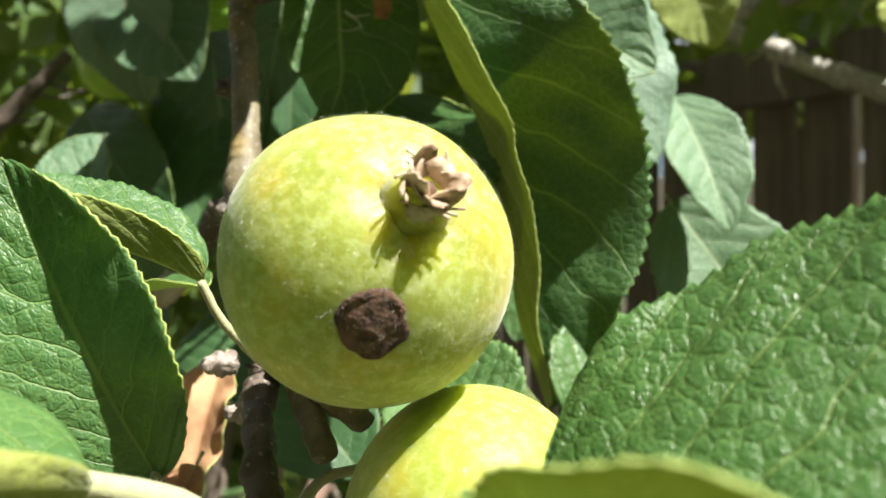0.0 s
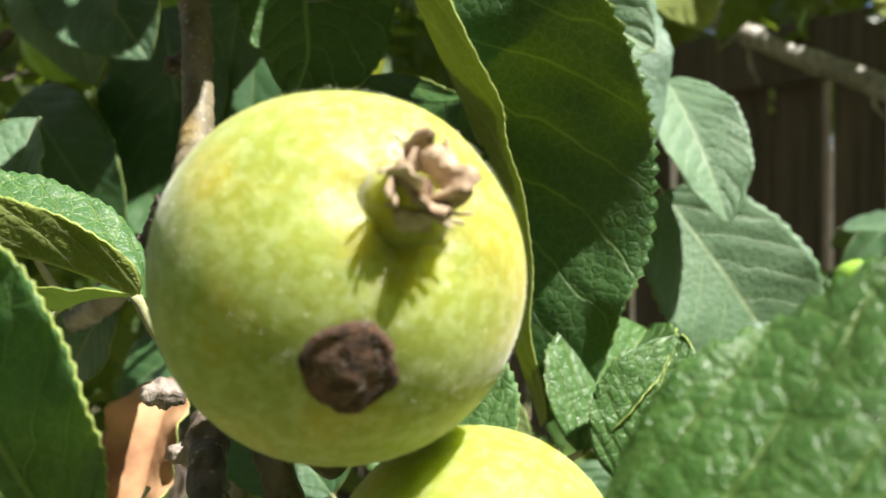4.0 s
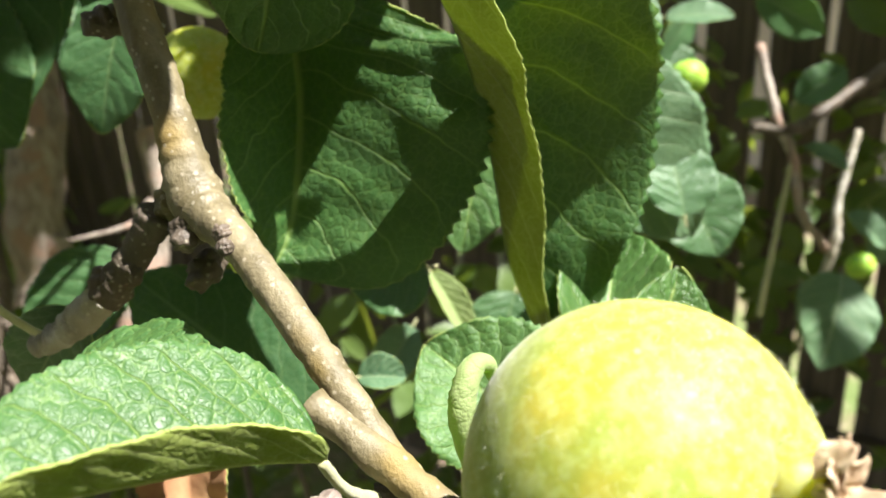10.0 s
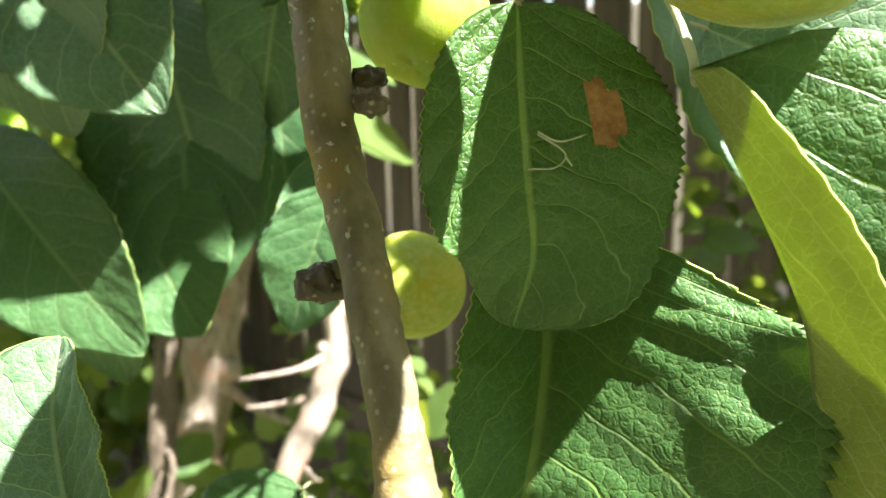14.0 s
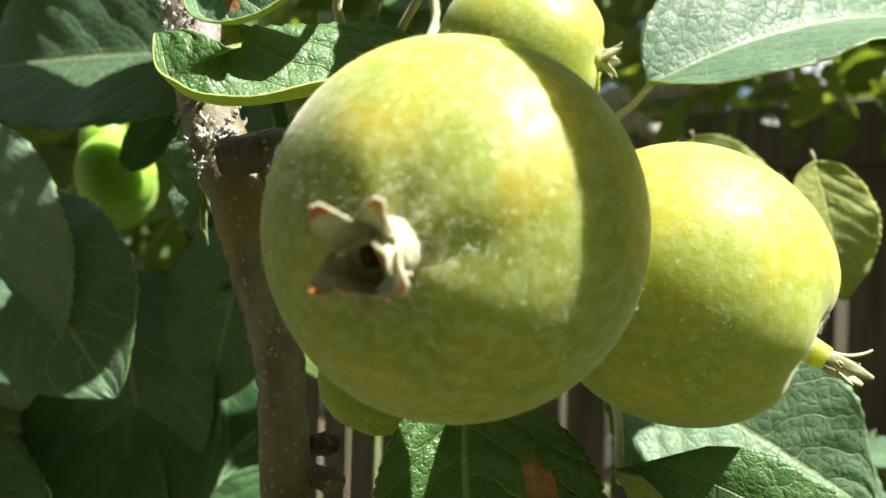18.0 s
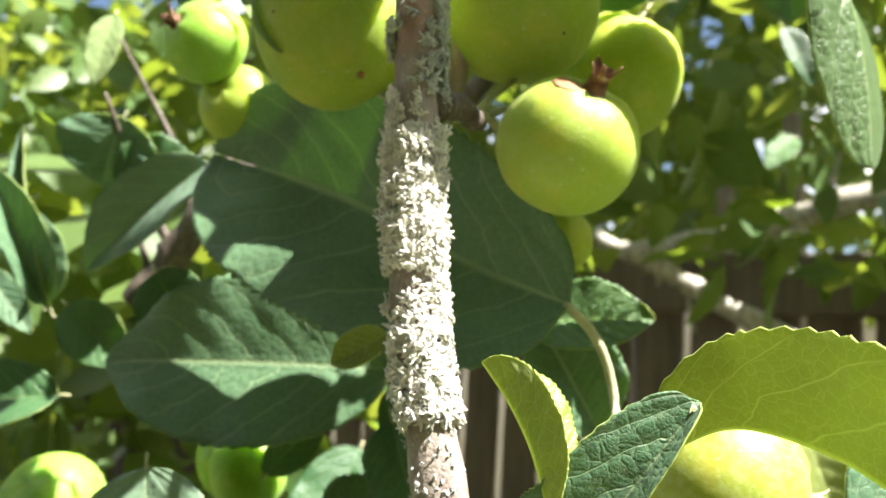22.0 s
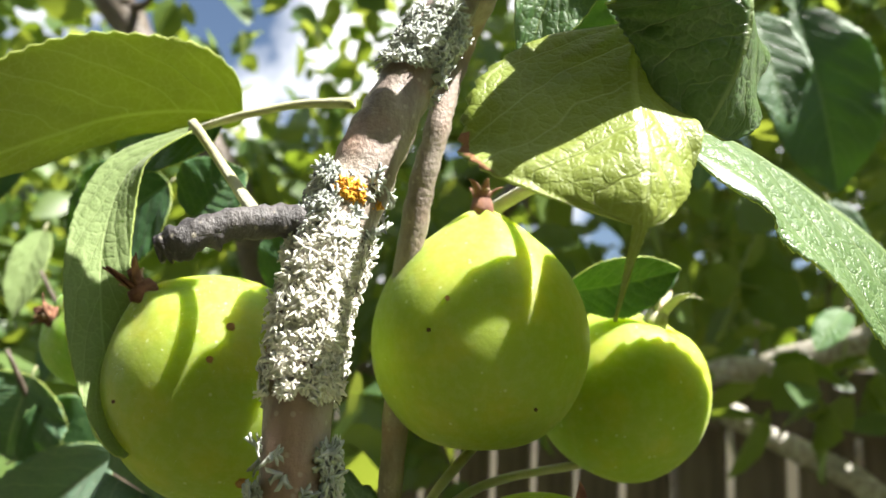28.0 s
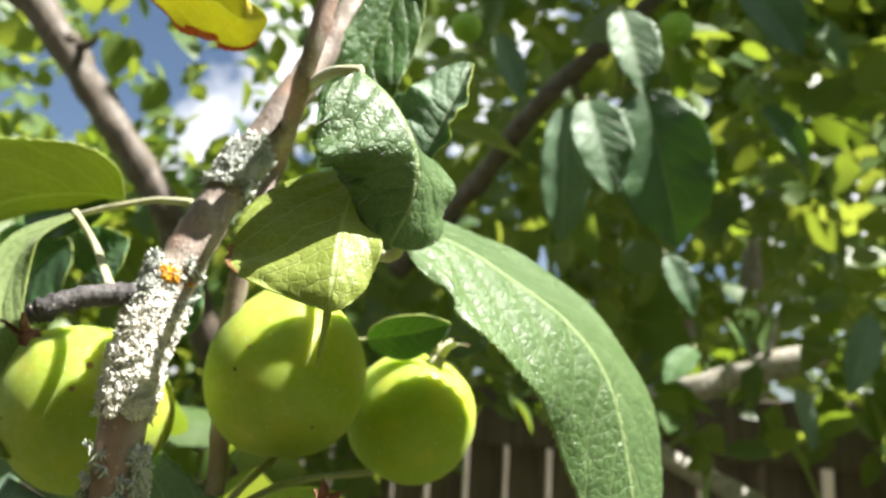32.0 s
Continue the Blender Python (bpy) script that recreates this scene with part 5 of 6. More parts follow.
leaf(branch, (0.0452, 0.4472, 1.2706), (0.0223, 0.4412, 1.2417), (-0.1658, -0.7564, 0.6327), 0.03, fold=25, top=LEAF_DUSTY)
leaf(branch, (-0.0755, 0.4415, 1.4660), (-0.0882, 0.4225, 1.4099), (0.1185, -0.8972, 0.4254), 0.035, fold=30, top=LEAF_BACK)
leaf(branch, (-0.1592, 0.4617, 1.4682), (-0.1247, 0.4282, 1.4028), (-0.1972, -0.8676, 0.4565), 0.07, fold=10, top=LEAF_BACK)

# twigs and leaves between the branch and the fence
part("rolled_leaf", tube_bm([(-0.0107, 0.2021, 1.3830, 0.0012), (-0.0120, 0.2019, 1.3867, 0.0020), (-0.0155, 0.2011, 1.3875, 0.0026), (-0.0188, 0.1986, 1.3840, 0.0030), (-0.0203, 0.1968, 1.3785, 0.0030), (-0.0201, 0.1958, 1.3706, 0.0022), (-0.0185, 0.1963, 1.3623, 0.0012)], 30, 12, 0.15), LEAF_UNDER, branch, "pale leaf rolled into a tube")
twigs = thing("bare_twig", "thin pale bare twigs hanging in front of the fence", "twig")
part("twig", tube_bm([(0.4586, 0.6533, 1.3664, 0.0040), (0.4461, 0.6106, 1.3078, 0.0042), (0.4538, 0.5940, 1.2742, 0.0045), (0.4503, 0.5777, 1.2319, 0.0042), (0.4803, 0.5726, 1.1901, 0.0040)], 30, 12, 0.4), BARK_RED, twigs, "")
part("twig", tube_bm([(0.5976, 0.6182, 1.3455, 0.0070), (0.5142, 0.6120, 1.3143, 0.0060), (0.4583, 0.6021, 1.2976, 0.0055), (0.4237, 0.6162, 1.3021, 0.0040)], 30, 12, 0.4), BARK_OLD, twigs, "")
part("twig", tube_bm([(0.5288, 0.5964, 1.2890, 0.0035), (0.5007, 0.5829, 1.2325, 0.0040), (0.4875, 0.5698, 1.1896, 0.0045), (0.4779, 0.5769, 1.1434, 0.0035)], 30, 12, 0.4), BARK_PALE, twigs, "")
part("twig", tube_bm([(0.4505, 0.5933, 1.2697, 0.0022), (0.4237, 0.5761, 1.2053, 0.0025), (0.3993, 0.5600, 1.1454, 0.0028)], 20, 12, 0.2), PETIOLE, twigs, "")
leaf(branch, (0.2096, 0.4331, 1.3369), (0.2161, 0.4020, 1.2950), (-0.3338, -0.6905, 0.6417), 0.055, fold=12, top=LEAF_BACK)
leaf(branch, (0.3972, 0.4770, 1.2183), (0.3533, 0.4465, 1.1620), (-0.1617, -0.8214, 0.5469), 0.065, fold=12, top=LEAF_DUSTY)
leaf(branch, (0.3082, 0.5871, 1.4083), (0.3422, 0.5520, 1.4075), (-0.0680, -0.6090, 0.7903), 0.03, fold=12, top=LEAF_DUSTY)
leaf(branch, (0.4347, 0.5781, 1.3294), (0.4796, 0.5721, 1.3533), (-0.1148, -0.7047, 0.7002), 0.035, fold=20, top=LEAF_BACK)
leaf(branch, (0.4573, 0.5326, 1.2388), (0.4831, 0.5117, 1.2105), (-0.1148, -0.7047, 0.7002), 0.03, fold=25, top=LEAF_DUSTY)
leaf(branch, (0.3448, 0.5962, 1.3515), (0.3096, 0.6168, 1.3710), (-0.1148, -0.7047, 0.7002), 0.05, fold=20, top=LEAF_BACK)
leaf(branch, (0.1693, 0.3953, 1.3764), (0.1567, 0.3845, 1.3394), (-0.4247, -0.6429, 0.6375), 0.035, fold=15, top=LEAF_TOP)
leaf(branch, (0.4965, 0.5739, 1.2620), (0.4626, 0.5946, 1.2831), (-0.0680, -0.6090, 0.7903), 0.025, fold=25, top=LEAF_DUSTY)
apple((0.4593, 0.5152, 1.1986), 0.012, (-0.1943, -0.7524, -0.6293), skin=APPLE_FAR, sepal_n=0, seed=25, fine=0.5, group='small far apples', label="tiny unripe apple before the fence")
leaf(branch, (-0.0133, 0.4409, 1.8496), (-0.0313, 0.4376, 1.8801), (-0.2997, -0.9483, 0.1042), 0.03, fold=20, top=LEAF_BACK)
leaf(branch, (-0.1591, 0.4777, 1.8022), (-0.1927, 0.5004, 1.7737), (-0.1982, -0.9738, 0.1114), 0.045, fold=15, top=LEAF_BACK)
leaf(branch, (-0.1452, 0.4480, 1.7836), (-0.1297, 0.4417, 1.7998), (-0.2011, -0.9576, 0.2064), 0.03, fold=25, top=LEAF_BACK)
leaf(branch, (-0.2217, 0.5667, 1.7318), (-0.2307, 0.5762, 1.6957), (-0.1982, -0.9738, 0.1114), 0.06, fold=15, top=LEAF_DUSTY)
leaf(branch, (-0.1171, 0.4782, 1.7647), (-0.1028, 0.4699, 1.7910), (-0.1982, -0.9738, 0.1114), 0.03, fold=15, top=LEAF_BACK)
leaf(branch, (-0.2231, 0.5686, 1.6957), (-0.1771, 0.5673, 1.7072), (-0.2139, -0.9470, 0.2395), 0.05, fold=30, top=LEAF_BACK, under=LEAF_UNDER)


# ---- lichen on the stem ----
LINE = spline(STEM, 400)


def lichen(z0, z1, count, size, seed, material=LICHEN, facing=(-0.1, -0.6, 0.2)):
    some = [p for p in LINE if z0 < p.z < z1]
    ob = part("lichen", lichen_bm(some, count, size, seed, facing=facing), material, branch, "crust of pale branching lichen")
    return tagged(ob, kind="stuff")


lichen(1.606, 1.631, 560, 0.0031, 1, LICHEN, (0.1, -0.8, 0.1))
lichen(1.630, 1.647, 260, 0.0031, 12, LICHEN, (1.6, -0.8, 0.0))
lichen(1.645, 1.668, 900, 0.0031, 2, LICHEN, (0.0, -0.8, 0.1))
lichen(1.666, 1.684, 620, 0.0031, 6, LICHEN, (0.1, -0.8, 0.1))
lichen(1.684, 1.694, 150, 0.0024, 13, LICHEN, (-2.2, -0.4, 0.0))
lichen(1.688, 1.722, 420, 0.0028, 3, LICHEN_GREY, (3.0, -0.9, 0))
lichen(1.702, 1.714, 60, 0.0022, 14, LICHEN_GREY, (-3.0, 0.2, 0))
lichen(1.728, 1.762, 1250, 0.0024, 4, LICHEN, (0.2, -0.9, 0.2))
lichen(1.757, 1.775, 320, 0.0026, 7, LICHEN_GREY, (-0.9, -0.5, 0.2))
lichen(1.799, 1.817, 460, 0.0028, 5, LICHEN_GREY)
lichen(1.766, 1.769, 80, 0.0020, 8, LICHEN_ORANGE, (0.3, -5.0, 0.3))
lichen(1.553, 1.570, 60, 0.0018, 9, LICHEN_GREY)
lichen(1.43, 1.535, 50, 0.0009, 10, LICHEN_GREY)
lichen(1.575, 1.606, 120, 0.0012, 11, LICHEN_GREY)

# ---- ground, fence and the wood behind ----
def ground_material():
    a = Mat("garden_ground")
    p = a.where()
    n = a.noise(p, 3.0, 6)
    col = a.mix(a.step(n, 0.4, 0.6), (0.20, 0.15, 0.10), (0.12, 0.17, 0.05))
    col = a.mix(a.step(a.cells(p, 40.0), 0.1, 0.4, 1, 0), col, (0.34, 0.28, 0.20))
    a.set(Base_Color=col, Roughness=0.9, Normal=a.bump(a.noise(p, 60.0, 5), 0.8, 0.02))
    return a.m


ground_bm = bmesh.new()
bmesh.ops.create_grid(ground_bm, x_segments=60, y_segments=60, size=60)
for v in ground_bm.verts:
    v.co.z = 0.03 * noise.noise(v.co * 0.4)
tagged(part("ground", ground_bm, ground_material()), "bare soil and grass with litter", "ground", kind="structure")

FENCE_A, FENCE_B = Vector((0.607, 1.872, 0.0)), Vector((0.979, 1.400, 0.0))
along = (FENCE_B - FENCE_A).normalized()
across = Vector((-along.y, along.x, 0))


def board_material():
    a = Mat("fence_wood")
    p = a.where()
    n = a.noise(a.scaled(p, (1, 1, 0.08)), 60.0, 6)
    col = a.mix(a.step(n, 0.3, 0.7), (0.060, 0.045, 0.036), (0.15, 0.115, 0.085))
    a.set(Base_Color=a.mix(a.math("MULTIPLY", a.random(), 0.5), col, (0.10, 0.08, 0.065)), Roughness=0.85, Normal=a.bump(n, 0.5, 0.004))
    return a.m


WOOD = board_material()


def box_bm(sx, sy, sz, bevel=0.004):
    bm = bmesh.new()
    bmesh.ops.create_cube(bm, size=1)
    for v in bm.verts:
        v.co = Vector((v.co.x * sx, v.co.y * sy, v.co.z * sz))
    bmesh.ops.bevel(bm, geom=bm.edges[:], offset=bevel, segments=1, affect="EDGES")
    return bm


fence = thing("fence", "dark weathered board fence with narrow gaps", "fence", at=FENCE_A)
yaw_f = math.atan2(along.y, along.x)
proto = part("board", box_bm(0.097, 0.02, 1.82), WOOD, fence, smooth=False)
rngf = random.Random(4)
for k in range(-28, 34):
    ob = proto if k == -28 else new("board", proto.data)
    ob.parent = fence
    ob.matrix_basis = Matrix.Translation(along * (0.118 * k + 0.071 + rngf.uniform(-0.003, 0.003)) + Vector((0, 0, 0.93 + rngf.uniform(-0.012, 0.012)))) @ Matrix.Rotation(yaw_f + rngf.uniform(-0.02, 0.02), 4, "Z")
far_wall = part("wall_far", box_bm(16.0, 0.15, 1.96), plain("pale_plaster", (0.55, 0.47, 0.40), (0.68, 0.60, 0.52), 3.0, 0.9, 0.3, 0.004), smooth=False)
far_wall.matrix_basis = Matrix.Translation(FENCE_A + along * 0.6 + across * 3.6 + Vector((0, 0, 0.98))) @ Matrix.Rotation(yaw_f, 4, "Z")
tagged(far_wall, "pale plastered wall beyond the fence", "wall", kind="structure")
for z, tall in ((0.4, 0.09), (1.77, 0.12)):
    rail = part("rail", box_bm(7.6, 0.04, tall), WOOD, fence, smooth=False)
    rail.matrix_basis = Matrix.Translation(along * 0.3 - across * 0.032 + Vector((0, 0, z))) @ Matrix.Rotation(yaw_f, 4, "Z")


# ---- other limbs of the tree ----
def limb(points, material, label, seed, n=60, rough=0.35, group="limbs behind"):
    """A limb with its wood, short side twigs, knots and, on pale wood, crusts of lichen."""
    root = thing("apple_limb", label, "branch", group, at=points[0][:3])
    o = Vector(points[0][:3])
    own = [(*(Vector(p[:3]) - o), p[3]) for p in points]
    part("wood", tube_bm(own, n, 12, rough, seed), material, root)
    line = spline(own, 40)
    rng = random.Random(seed * 31)
    for k in (7, 16, 25, 33):
        k += rng.randint(-3, 3)
        p, r = line[k].to_3d(), line[k].w
        d = (line[k + 1].to_3d() - p).normalized()
        out = d.cross(Vector((rng.gauss(0, 1), rng.gauss(0, 1), rng.gauss(0.4, 1)))).normalized()
        ln = rng.uniform(0.02, 0.06) + 1.5 * r
        bend = Vector((rng.uniform(-0.4, 0.4), rng.uniform(-0.3, 0.3), 0.2)) * ln
        part("side_twig", tube_bm([(*p, r * 0.36), (*(p + out * ln * 0.5 + d * ln * 0.3), r * 0.22), (*(p + out * ln + d * ln * 0.7 + bend), r * 0.1)], 14, 8, 0.4, seed + k), material, root)
        knot = bmesh.new()
        bmesh.ops.create_icosphere(knot, subdivisions=2, radius=r * 0.5)
        for v in knot.verts:
            v.co = p + out * r * 0.75 + v.co * (1 + 0.35 * noise.noise(v.co * 2.0 / r + Vector((k, 0, 0))))
        part("knot", knot, material, root)
    return root


limb([(-0.551, 1.268, 2.396, 0.028), (-0.444, 1.265, 2.306, 0.026), (-0.311, 1.274, 2.137, 0.024), (-0.215, 1.283, 2.006, 0.022), (-0.129, 1.362, 1.813, 0.024)], BARK_OLD, "thick dark limb against the sky", 1)
limb([(0.358, 0.878, 2.268, 0.010), (0.288, 0.913, 2.190, 0.011), (0.223, 0.945, 2.119, 0.012), (0.174, 1.028, 2.037, 0.013), (0.097, 1.123, 1.936, 0.015)], BARK_OLD, "dark slanting limb among leaves", 2)
limb([(0.392, 1.380, 1.815, 0.014), (0.514, 1.362, 1.770, 0.016), (0.644, 1.325, 1.701, 0.018), (0.735, 1.283, 1.652, 0.018), (0.832, 1.223, 1.582, 0.019)], BARK_PALE, "pale lichened limb in front of the fence", 3)
limb([(0.436, 1.325, 1.782, 0.016), (0.562, 1.241, 1.810, 0.019), (0.636, 1.168, 1.841, 0.020), (0.731, 1.090, 1.879, 0.020)], BARK_PALE, "pale lichened limb in front of the fence", 4)
limb([(-0.188, 1.082, 1.414, 0.030), (-0.209, 1.025, 1.230, 0.032), (-0.252, 1.016, 1.023, 0.034), (-0.340, 1.017, 0.502, 0.040)], BARK_RED, "pale sunlit trunk standing below", 5)
limb([(-0.216, 0.931, 1.426, 0.012), (-0.237, 0.866, 1.221, 0.013), (-0.260, 0.802, 1.017, 0.014)], BARK_OLD, "dark slender stem standing below", 6)
limb([(-0.076, 0.824, 1.330, 0.012), (-0.083, 0.797, 1.244, 0.013), (-0.136, 0.771, 1.140, 0.012)], BARK_RED, "pale lichened twig hanging below", 7)
limb([(-0.340, 0.575, 1.468, 0.006), (-0.316, 0.575, 1.500, 0.006), (-0.272, 0.573, 1.542, 0.004)], BARK_OLD, "thin dark bare twig", 8)
limb([(-0.211, 0.599, 1.636, 0.008), (-0.195, 0.593, 1.658, 0.009), (-0.177, 0.585, 1.689, 0.009), (-0.156, 0.607, 1.718, 0.009)], BARK_OLD, "dark twig behind leaves", 9)

# ---- foliage behind ----
def clump_mesh(name, places, size, seed, material, parent=None):
    """Many small folded leaves, each bent along its midrib."""
    rng = random.Random(seed)
    verts, faces = [], []
    for c in places:
        d = Vector((rng.gauss(0, 1), rng.gauss(0, 1), rng.gauss(-0.5, 0.7))).normalized()
        nrm = Vector((rng.gauss(0, 0.6), rng.gauss(-0.4, 0.6), rng.gauss(0.6, 0.5)))
        nrm = (nrm - d * nrm.dot(d)).normalized()
        s = d.cross(nrm)
        ln = size * rng.uniform(0.6, 1.3)
        w = ln * rng.uniform(0.26, 0.36)
        c = Vector(c)
        droop = rng.uniform(0.05, 0.25) * ln
        lift = w * rng.uniform(0.1, 0.5)
        k = len(verts)
        for u, ww in ((0.0, 0.05), (0.22, 0.8), (0.5, 1.0), (0.8, 0.62), (1.0, 0.02)):
            m = c + d * ln * u - nrm * droop * u * u
            verts += [m + s * w * ww + nrm * lift * ww, m, m - s * w * ww + nrm * lift * ww]
        for i in range(4):
            a = k + 3 * i
            faces += [(a, a + 1, a + 4, a + 3), (a + 1, a + 2, a + 5, a + 4)]
    ob = mesh_part(name, verts, faces, material, parent)
    return ob


def far_leaf_material():
    a = Mat("far_leaves")
    r = a.island()
    col = a.mix(r, (0.034, 0.075, 0.020), (0.10, 0.155, 0.042))
    col = a.mix(a.step(a.noise(a.where(), 60.0, 3), 0.45, 0.7, 0, 0.4), col, (0.13, 0.20, 0.08))
    a.set(Base_Color=col, Roughness=0.42, Specular_IOR_Level=0.35)
    a.through_light(a.mix(r, (0.31, 0.46, 0.03), (0.52, 0.60, 0.07)), 0.30)
    return a.m


FAR = far_leaf_material()


def cloud_places(n, seed, boxes):
    rng = random.Random(seed)
    out = []
    total = sum(b[6] for b in boxes)
    for x0, x1, y0, y1, z0, z1, share in boxes:
        k = int(n * share / total)
        while k > 0:
            p = Vector((rng.uniform(x0, x1), rng.uniform(y0, y1), rng.uniform(z0, z1)))
            if noise.noise(p * 2.6) + 0.5 * noise.noise(p * 6.0) > rng.uniform(-0.35, 0.35):
                out.append(p)
                k -= 1
    return out


tree_far = thing("apple_tree", "apple tree crown in dappled sun behind the branch", "tree")
CROWN = [(-0.1, 2.6, 1.3, 2.4, 1.78, 2.9, 4.4), (-2.0, -0.55, 1.5, 2.6, 1.5, 2.15, 2), (-2.4, -0.7, 1.6, 2.6, 2.3, 3.4, 3.4), (-0.6, 0.2, 1.5, 2.6, 1.6, 2.2, 2), (0.15, 1.5, 0.85, 1.3, 1.72, 2.5, 1.5), (-0.85, -0.3, 1.5, 2.3, 2.05, 2.9, 0.5), (-0.3, 0.15, 1.5, 2.2, 2.45, 3.0, 0.35)]
for k, box in enumerate(CROWN):
    tagged(clump_mesh("foliage", cloud_places(int(400 * box[6]), 1 + k, [box]), 0.075, 1 + k, FAR, tree_far), kind="stuff")
tagged(clump_mesh("foliage", cloud_places(320, 61, [(-0.62, -0.06, 0.68, 1.0, 1.44, 1.74, 1)]), 0.075, 61, FAR, tree_far), kind="stuff")

# larger leaves of the tree behind, hanging from its outer twigs
for base, tip, face, width, fold, top in [
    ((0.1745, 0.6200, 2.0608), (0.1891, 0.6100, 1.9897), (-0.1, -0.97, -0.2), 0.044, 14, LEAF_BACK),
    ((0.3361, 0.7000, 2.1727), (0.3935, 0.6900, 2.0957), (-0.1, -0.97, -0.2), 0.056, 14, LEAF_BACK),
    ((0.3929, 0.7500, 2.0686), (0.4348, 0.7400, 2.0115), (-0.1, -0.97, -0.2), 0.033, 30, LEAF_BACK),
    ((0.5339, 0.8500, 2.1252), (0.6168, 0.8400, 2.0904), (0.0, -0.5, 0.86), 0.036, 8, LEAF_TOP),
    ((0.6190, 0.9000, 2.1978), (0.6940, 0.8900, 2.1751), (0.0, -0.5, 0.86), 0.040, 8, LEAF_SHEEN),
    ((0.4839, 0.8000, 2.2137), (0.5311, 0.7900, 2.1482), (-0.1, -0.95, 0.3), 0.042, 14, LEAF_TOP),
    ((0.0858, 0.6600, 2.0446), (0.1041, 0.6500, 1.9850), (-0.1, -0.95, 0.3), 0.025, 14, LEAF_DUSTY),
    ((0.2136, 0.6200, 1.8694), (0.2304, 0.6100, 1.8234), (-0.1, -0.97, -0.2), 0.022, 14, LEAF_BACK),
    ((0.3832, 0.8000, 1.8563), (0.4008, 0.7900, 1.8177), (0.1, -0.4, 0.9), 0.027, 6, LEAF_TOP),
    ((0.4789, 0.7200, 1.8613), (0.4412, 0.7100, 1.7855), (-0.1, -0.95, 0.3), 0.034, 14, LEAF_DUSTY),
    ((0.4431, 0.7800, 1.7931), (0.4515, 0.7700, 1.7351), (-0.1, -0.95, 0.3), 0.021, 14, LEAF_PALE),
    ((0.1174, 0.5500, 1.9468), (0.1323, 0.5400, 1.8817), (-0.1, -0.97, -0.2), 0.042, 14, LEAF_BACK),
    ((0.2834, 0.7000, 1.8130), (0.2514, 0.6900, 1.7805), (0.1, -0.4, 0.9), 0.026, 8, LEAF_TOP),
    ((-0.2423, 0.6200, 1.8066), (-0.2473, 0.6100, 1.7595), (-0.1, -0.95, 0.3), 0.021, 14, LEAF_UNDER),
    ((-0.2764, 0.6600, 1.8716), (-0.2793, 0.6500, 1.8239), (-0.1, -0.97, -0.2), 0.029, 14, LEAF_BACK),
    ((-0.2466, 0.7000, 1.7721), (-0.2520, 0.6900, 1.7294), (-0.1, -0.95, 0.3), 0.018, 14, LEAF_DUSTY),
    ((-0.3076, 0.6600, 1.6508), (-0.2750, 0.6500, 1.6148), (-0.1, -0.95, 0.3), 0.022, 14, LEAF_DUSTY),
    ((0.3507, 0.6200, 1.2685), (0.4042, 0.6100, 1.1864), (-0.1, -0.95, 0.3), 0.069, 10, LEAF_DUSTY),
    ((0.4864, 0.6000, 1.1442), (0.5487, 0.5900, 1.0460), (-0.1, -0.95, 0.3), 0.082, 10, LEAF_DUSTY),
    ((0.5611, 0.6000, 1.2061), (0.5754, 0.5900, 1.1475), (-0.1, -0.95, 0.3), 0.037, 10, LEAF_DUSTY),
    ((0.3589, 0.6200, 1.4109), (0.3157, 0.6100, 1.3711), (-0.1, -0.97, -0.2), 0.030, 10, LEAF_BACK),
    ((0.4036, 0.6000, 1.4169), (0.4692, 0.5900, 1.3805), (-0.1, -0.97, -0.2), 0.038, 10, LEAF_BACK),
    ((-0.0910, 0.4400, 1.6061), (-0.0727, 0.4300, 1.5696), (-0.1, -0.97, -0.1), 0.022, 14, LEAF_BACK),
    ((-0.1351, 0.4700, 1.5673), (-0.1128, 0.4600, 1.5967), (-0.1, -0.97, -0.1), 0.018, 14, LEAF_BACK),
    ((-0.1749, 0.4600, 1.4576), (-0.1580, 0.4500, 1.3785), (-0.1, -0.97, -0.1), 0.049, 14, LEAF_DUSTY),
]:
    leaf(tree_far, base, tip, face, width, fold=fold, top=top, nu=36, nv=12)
shrub = thing("shrub", "low leafy growth below the branch", "shrub")
tagged(clump_mesh("foliage", cloud_places(3200, 2, [(-1.4, 1.2, 0.8, 1.5, 0.2, 1.2, 3), (-1.3, -0.35, 0.9, 1.7, 1.1, 1.6, 1)]), 0.06, 2, FAR, shrub), kind="stuff")
tagged(clump_mesh("foliage", cloud_places(230, 71, [(0.34, 0.78, 0.8, 1.15, 0.98, 1.42, 1)]), 0.055, 71, FAR, shrub), kind="stuff")
garden_tree = thing("garden_tree", "dark spreading tree beyond the fence", "tree", at=(1.6, 3.4, 0))
part("trunk", tube_bm([(0, 0, 0, 0.12), (0.03, 0.02, 1.2, 0.1), (-0.1, 0.0, 2.4, 0.07), (-0.4, -0.2, 3.4, 0.03)], 30, 12, 0.3), BARK_OLD, garden_tree)
for k, box in enumerate([(-6.1, -1.0, -0.7, 0.6, 1.9, 2.75, 5), (-1.3, 4.4, -1.2, 0.0, 1.9, 4.6, 6)]):
    tagged(clump_mesh("foliage", cloud_places(int(800 * box[6]), 3 + k, [box]), 0.17, 3 + k, FAR, garden_tree), kind="stuff")
hedge = thing("hedge", "clipped dark hedge along the garden edge", "hedge")
for k, box in enumerate([(-4.5, -0.45, 2.5, 3.3, 0.1, 2.1, 5)]):
    tagged(clump_mesh("foliage", cloud_places(4200, 30 + k, [box]), 0.15, 30 + k, FAR, hedge), kind="stuff")


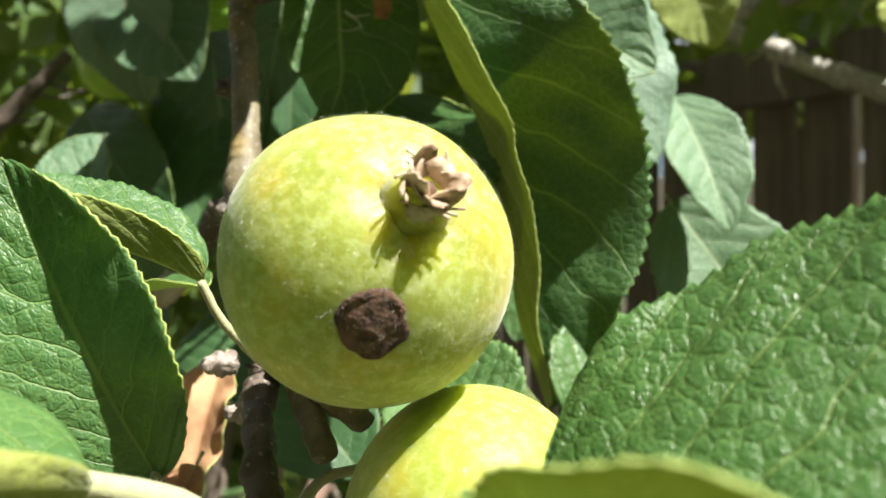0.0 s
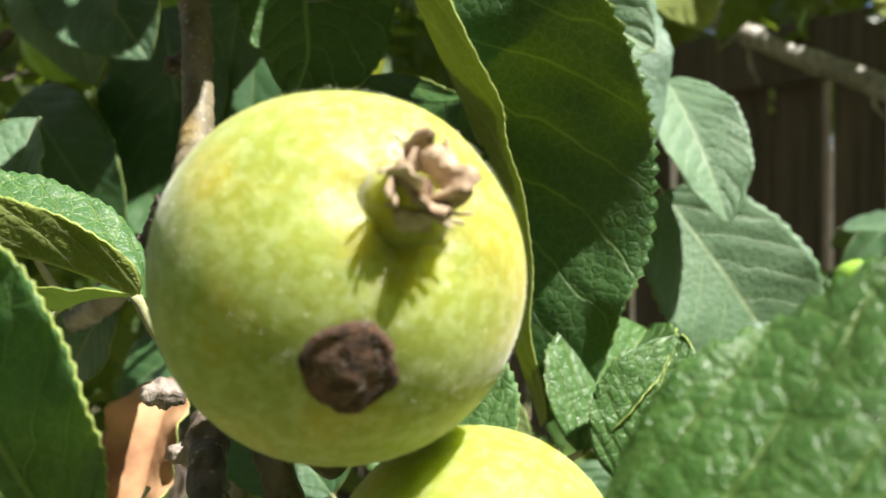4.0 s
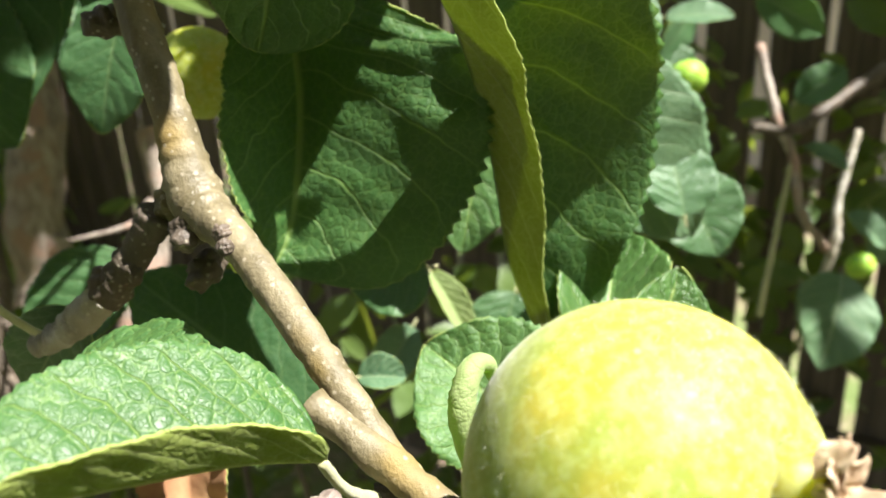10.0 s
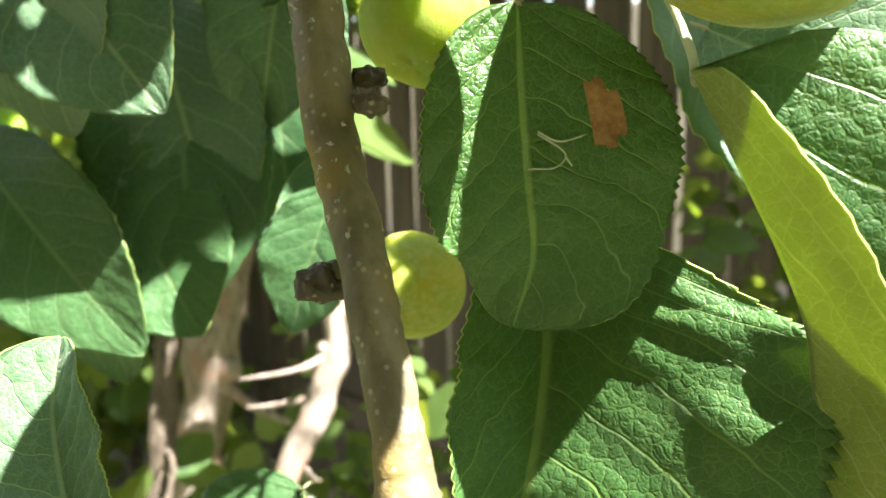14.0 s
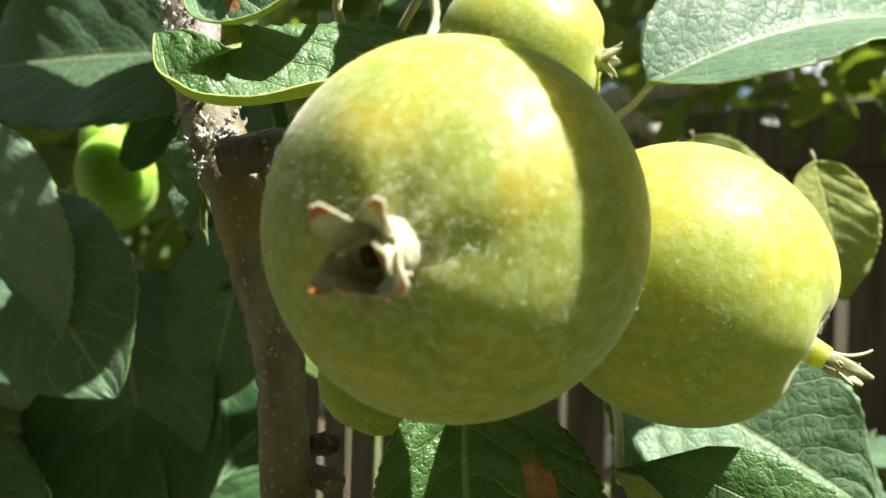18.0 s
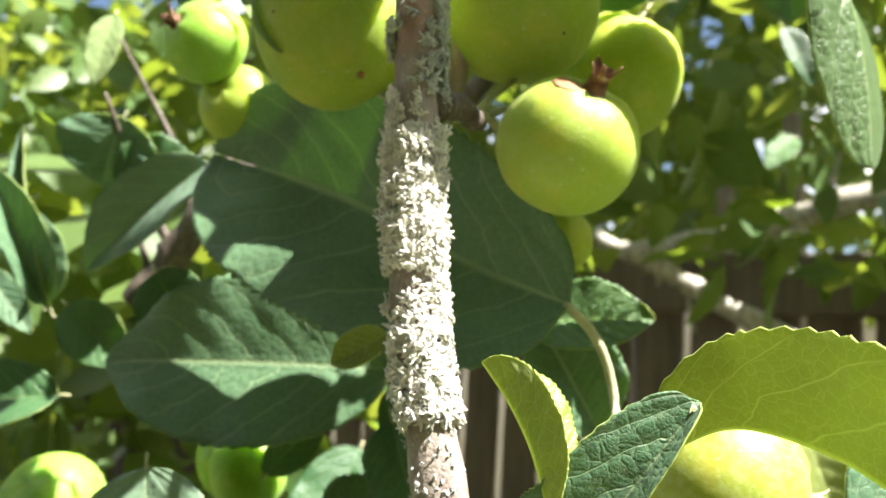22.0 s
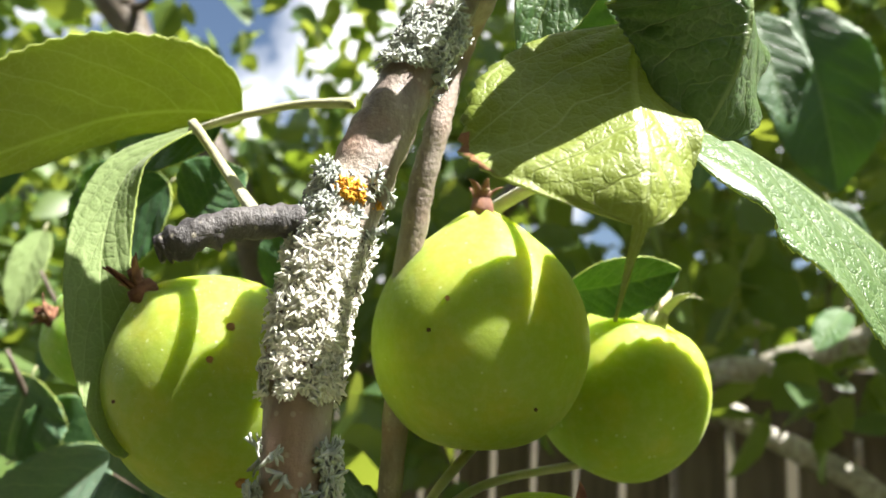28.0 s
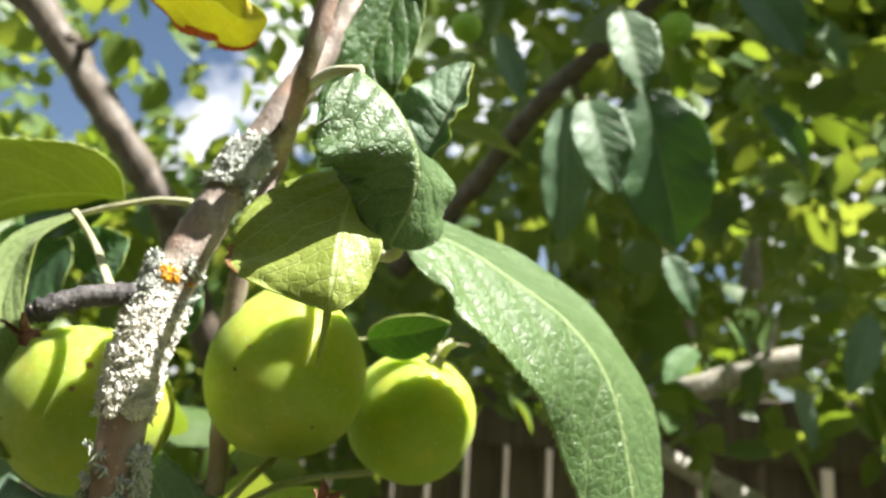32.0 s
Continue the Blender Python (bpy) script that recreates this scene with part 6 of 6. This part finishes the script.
def sky_block_places(n, seed, centre, r0, r1):
    """Places for unseen leaves that block sky light all round and over the branch, left open on the side to the sun and
    on the side ahead.
    """
    rng = random.Random(seed)
    out = []
    while len(out) < n:
        d = Vector((rng.gauss(0, 1), rng.gauss(0, 1), rng.gauss(0, 1))).normalized()
        if d.z < -0.3 or (d.dot(SUN) > 0 and (d - SUN * d.dot(SUN)).length * 1.5 < 0.8) or (d.y > 0.35 and d.z < 0.80) or (d.y > 0.2 and d.x < 0.15):
            continue
        out.append(Vector(centre) + d * rng.uniform(r0, r1))
    return out


# Leaf shell out of view, added to hold back sky light and deepen shade.
sky_block_tree = thing("apple_tree", "unseen crown added around and overhead to block sky light", "tree")
tagged(clump_mesh("foliage", sky_block_places(8500, 5, (-0.05, 0.2, 1.6), 1.1, 2.0), 0.15, 5, FAR, sky_block_tree), kind="stuff")
# Overhead leaves out of view, added to shade the fence side.
tagged(clump_mesh("foliage", cloud_places(1700, 6, [(0.6, 2.2, 1.0, 2.3, 2.95, 3.6, 1)]), 0.15, 6, FAR, sky_block_tree), kind="stuff")
# Unseen trunk, limb and shoot, added to carry the crown and the branch.
part("trunk", tube_bm([(-0.95, -0.75, -0.05, 0.085), (-0.9, -0.7, 0.8, 0.07), (-0.82, -0.6, 1.6, 0.06), (-0.6, -0.35, 2.3, 0.05)], 40, 14, 0.25, 12), BARK_RED, sky_block_tree)
part("limb", tube_bm([(-0.62, -0.38, 2.25, 0.045), (-0.35, -0.05, 2.52, 0.034), (-0.08, 0.25, 2.62, 0.024), (0.1, 0.5, 2.64, 0.018), (0.2, 0.8, 2.7, 0.012)], 40, 12, 0.25, 13), BARK_RED, sky_block_tree)
part("bearing_shoot", tube_bm([(-0.0205, 0.38, 1.948, 0.0052), (0.0, 0.385, 2.1, 0.0065), (0.01, 0.38, 2.4, 0.009), (0.0, 0.36, 2.625, 0.013)], 40, 12, 0.15, 14), BARK_RED, branch)


def stems(parent, name, xs, ys, low, high, count, radius, seed, material):
    """Bare stems that carry a mass of leaves, each a part of its plant."""
    rng = random.Random(seed)
    for _ in range(count):
        x, y = rng.uniform(*xs), rng.uniform(*ys)
        top = high * rng.uniform(0.75, 1.0)
        o = parent.location
        pts = [(x - o.x, y - o.y, -0.03, radius), (x + rng.uniform(-0.06, 0.06) - o.x, y - o.y, 0.4 * top, radius * 0.8), (x + rng.uniform(-0.2, 0.2) - o.x, y + rng.uniform(-0.15, 0.15) - o.y, top, radius * 0.35)]
        part(name, tube_bm(pts, 16, 8, 0.3, rng.randint(0, 99)), material, parent)


stems(shrub, "shrub_stem", (-1.3, 1.1), (0.9, 1.45), 0.0, 1.0, 16, 0.012, 41, BARK_OLD)
stems(hedge, "hedge_stem", (-4.4, -0.6), (2.6, 3.2), 0.0, 1.9, 14, 0.03, 42, BARK_OLD)
stems(tree_far, "trunk", (0.9, 1.3), (1.6, 1.9), 0.0, 2.6, 2, 0.06, 43, BARK_RED)
stems(tree_far, "trunk", (-1.6, -1.0), (1.9, 2.3), 0.0, 2.3, 2, 0.05, 44, BARK_RED)
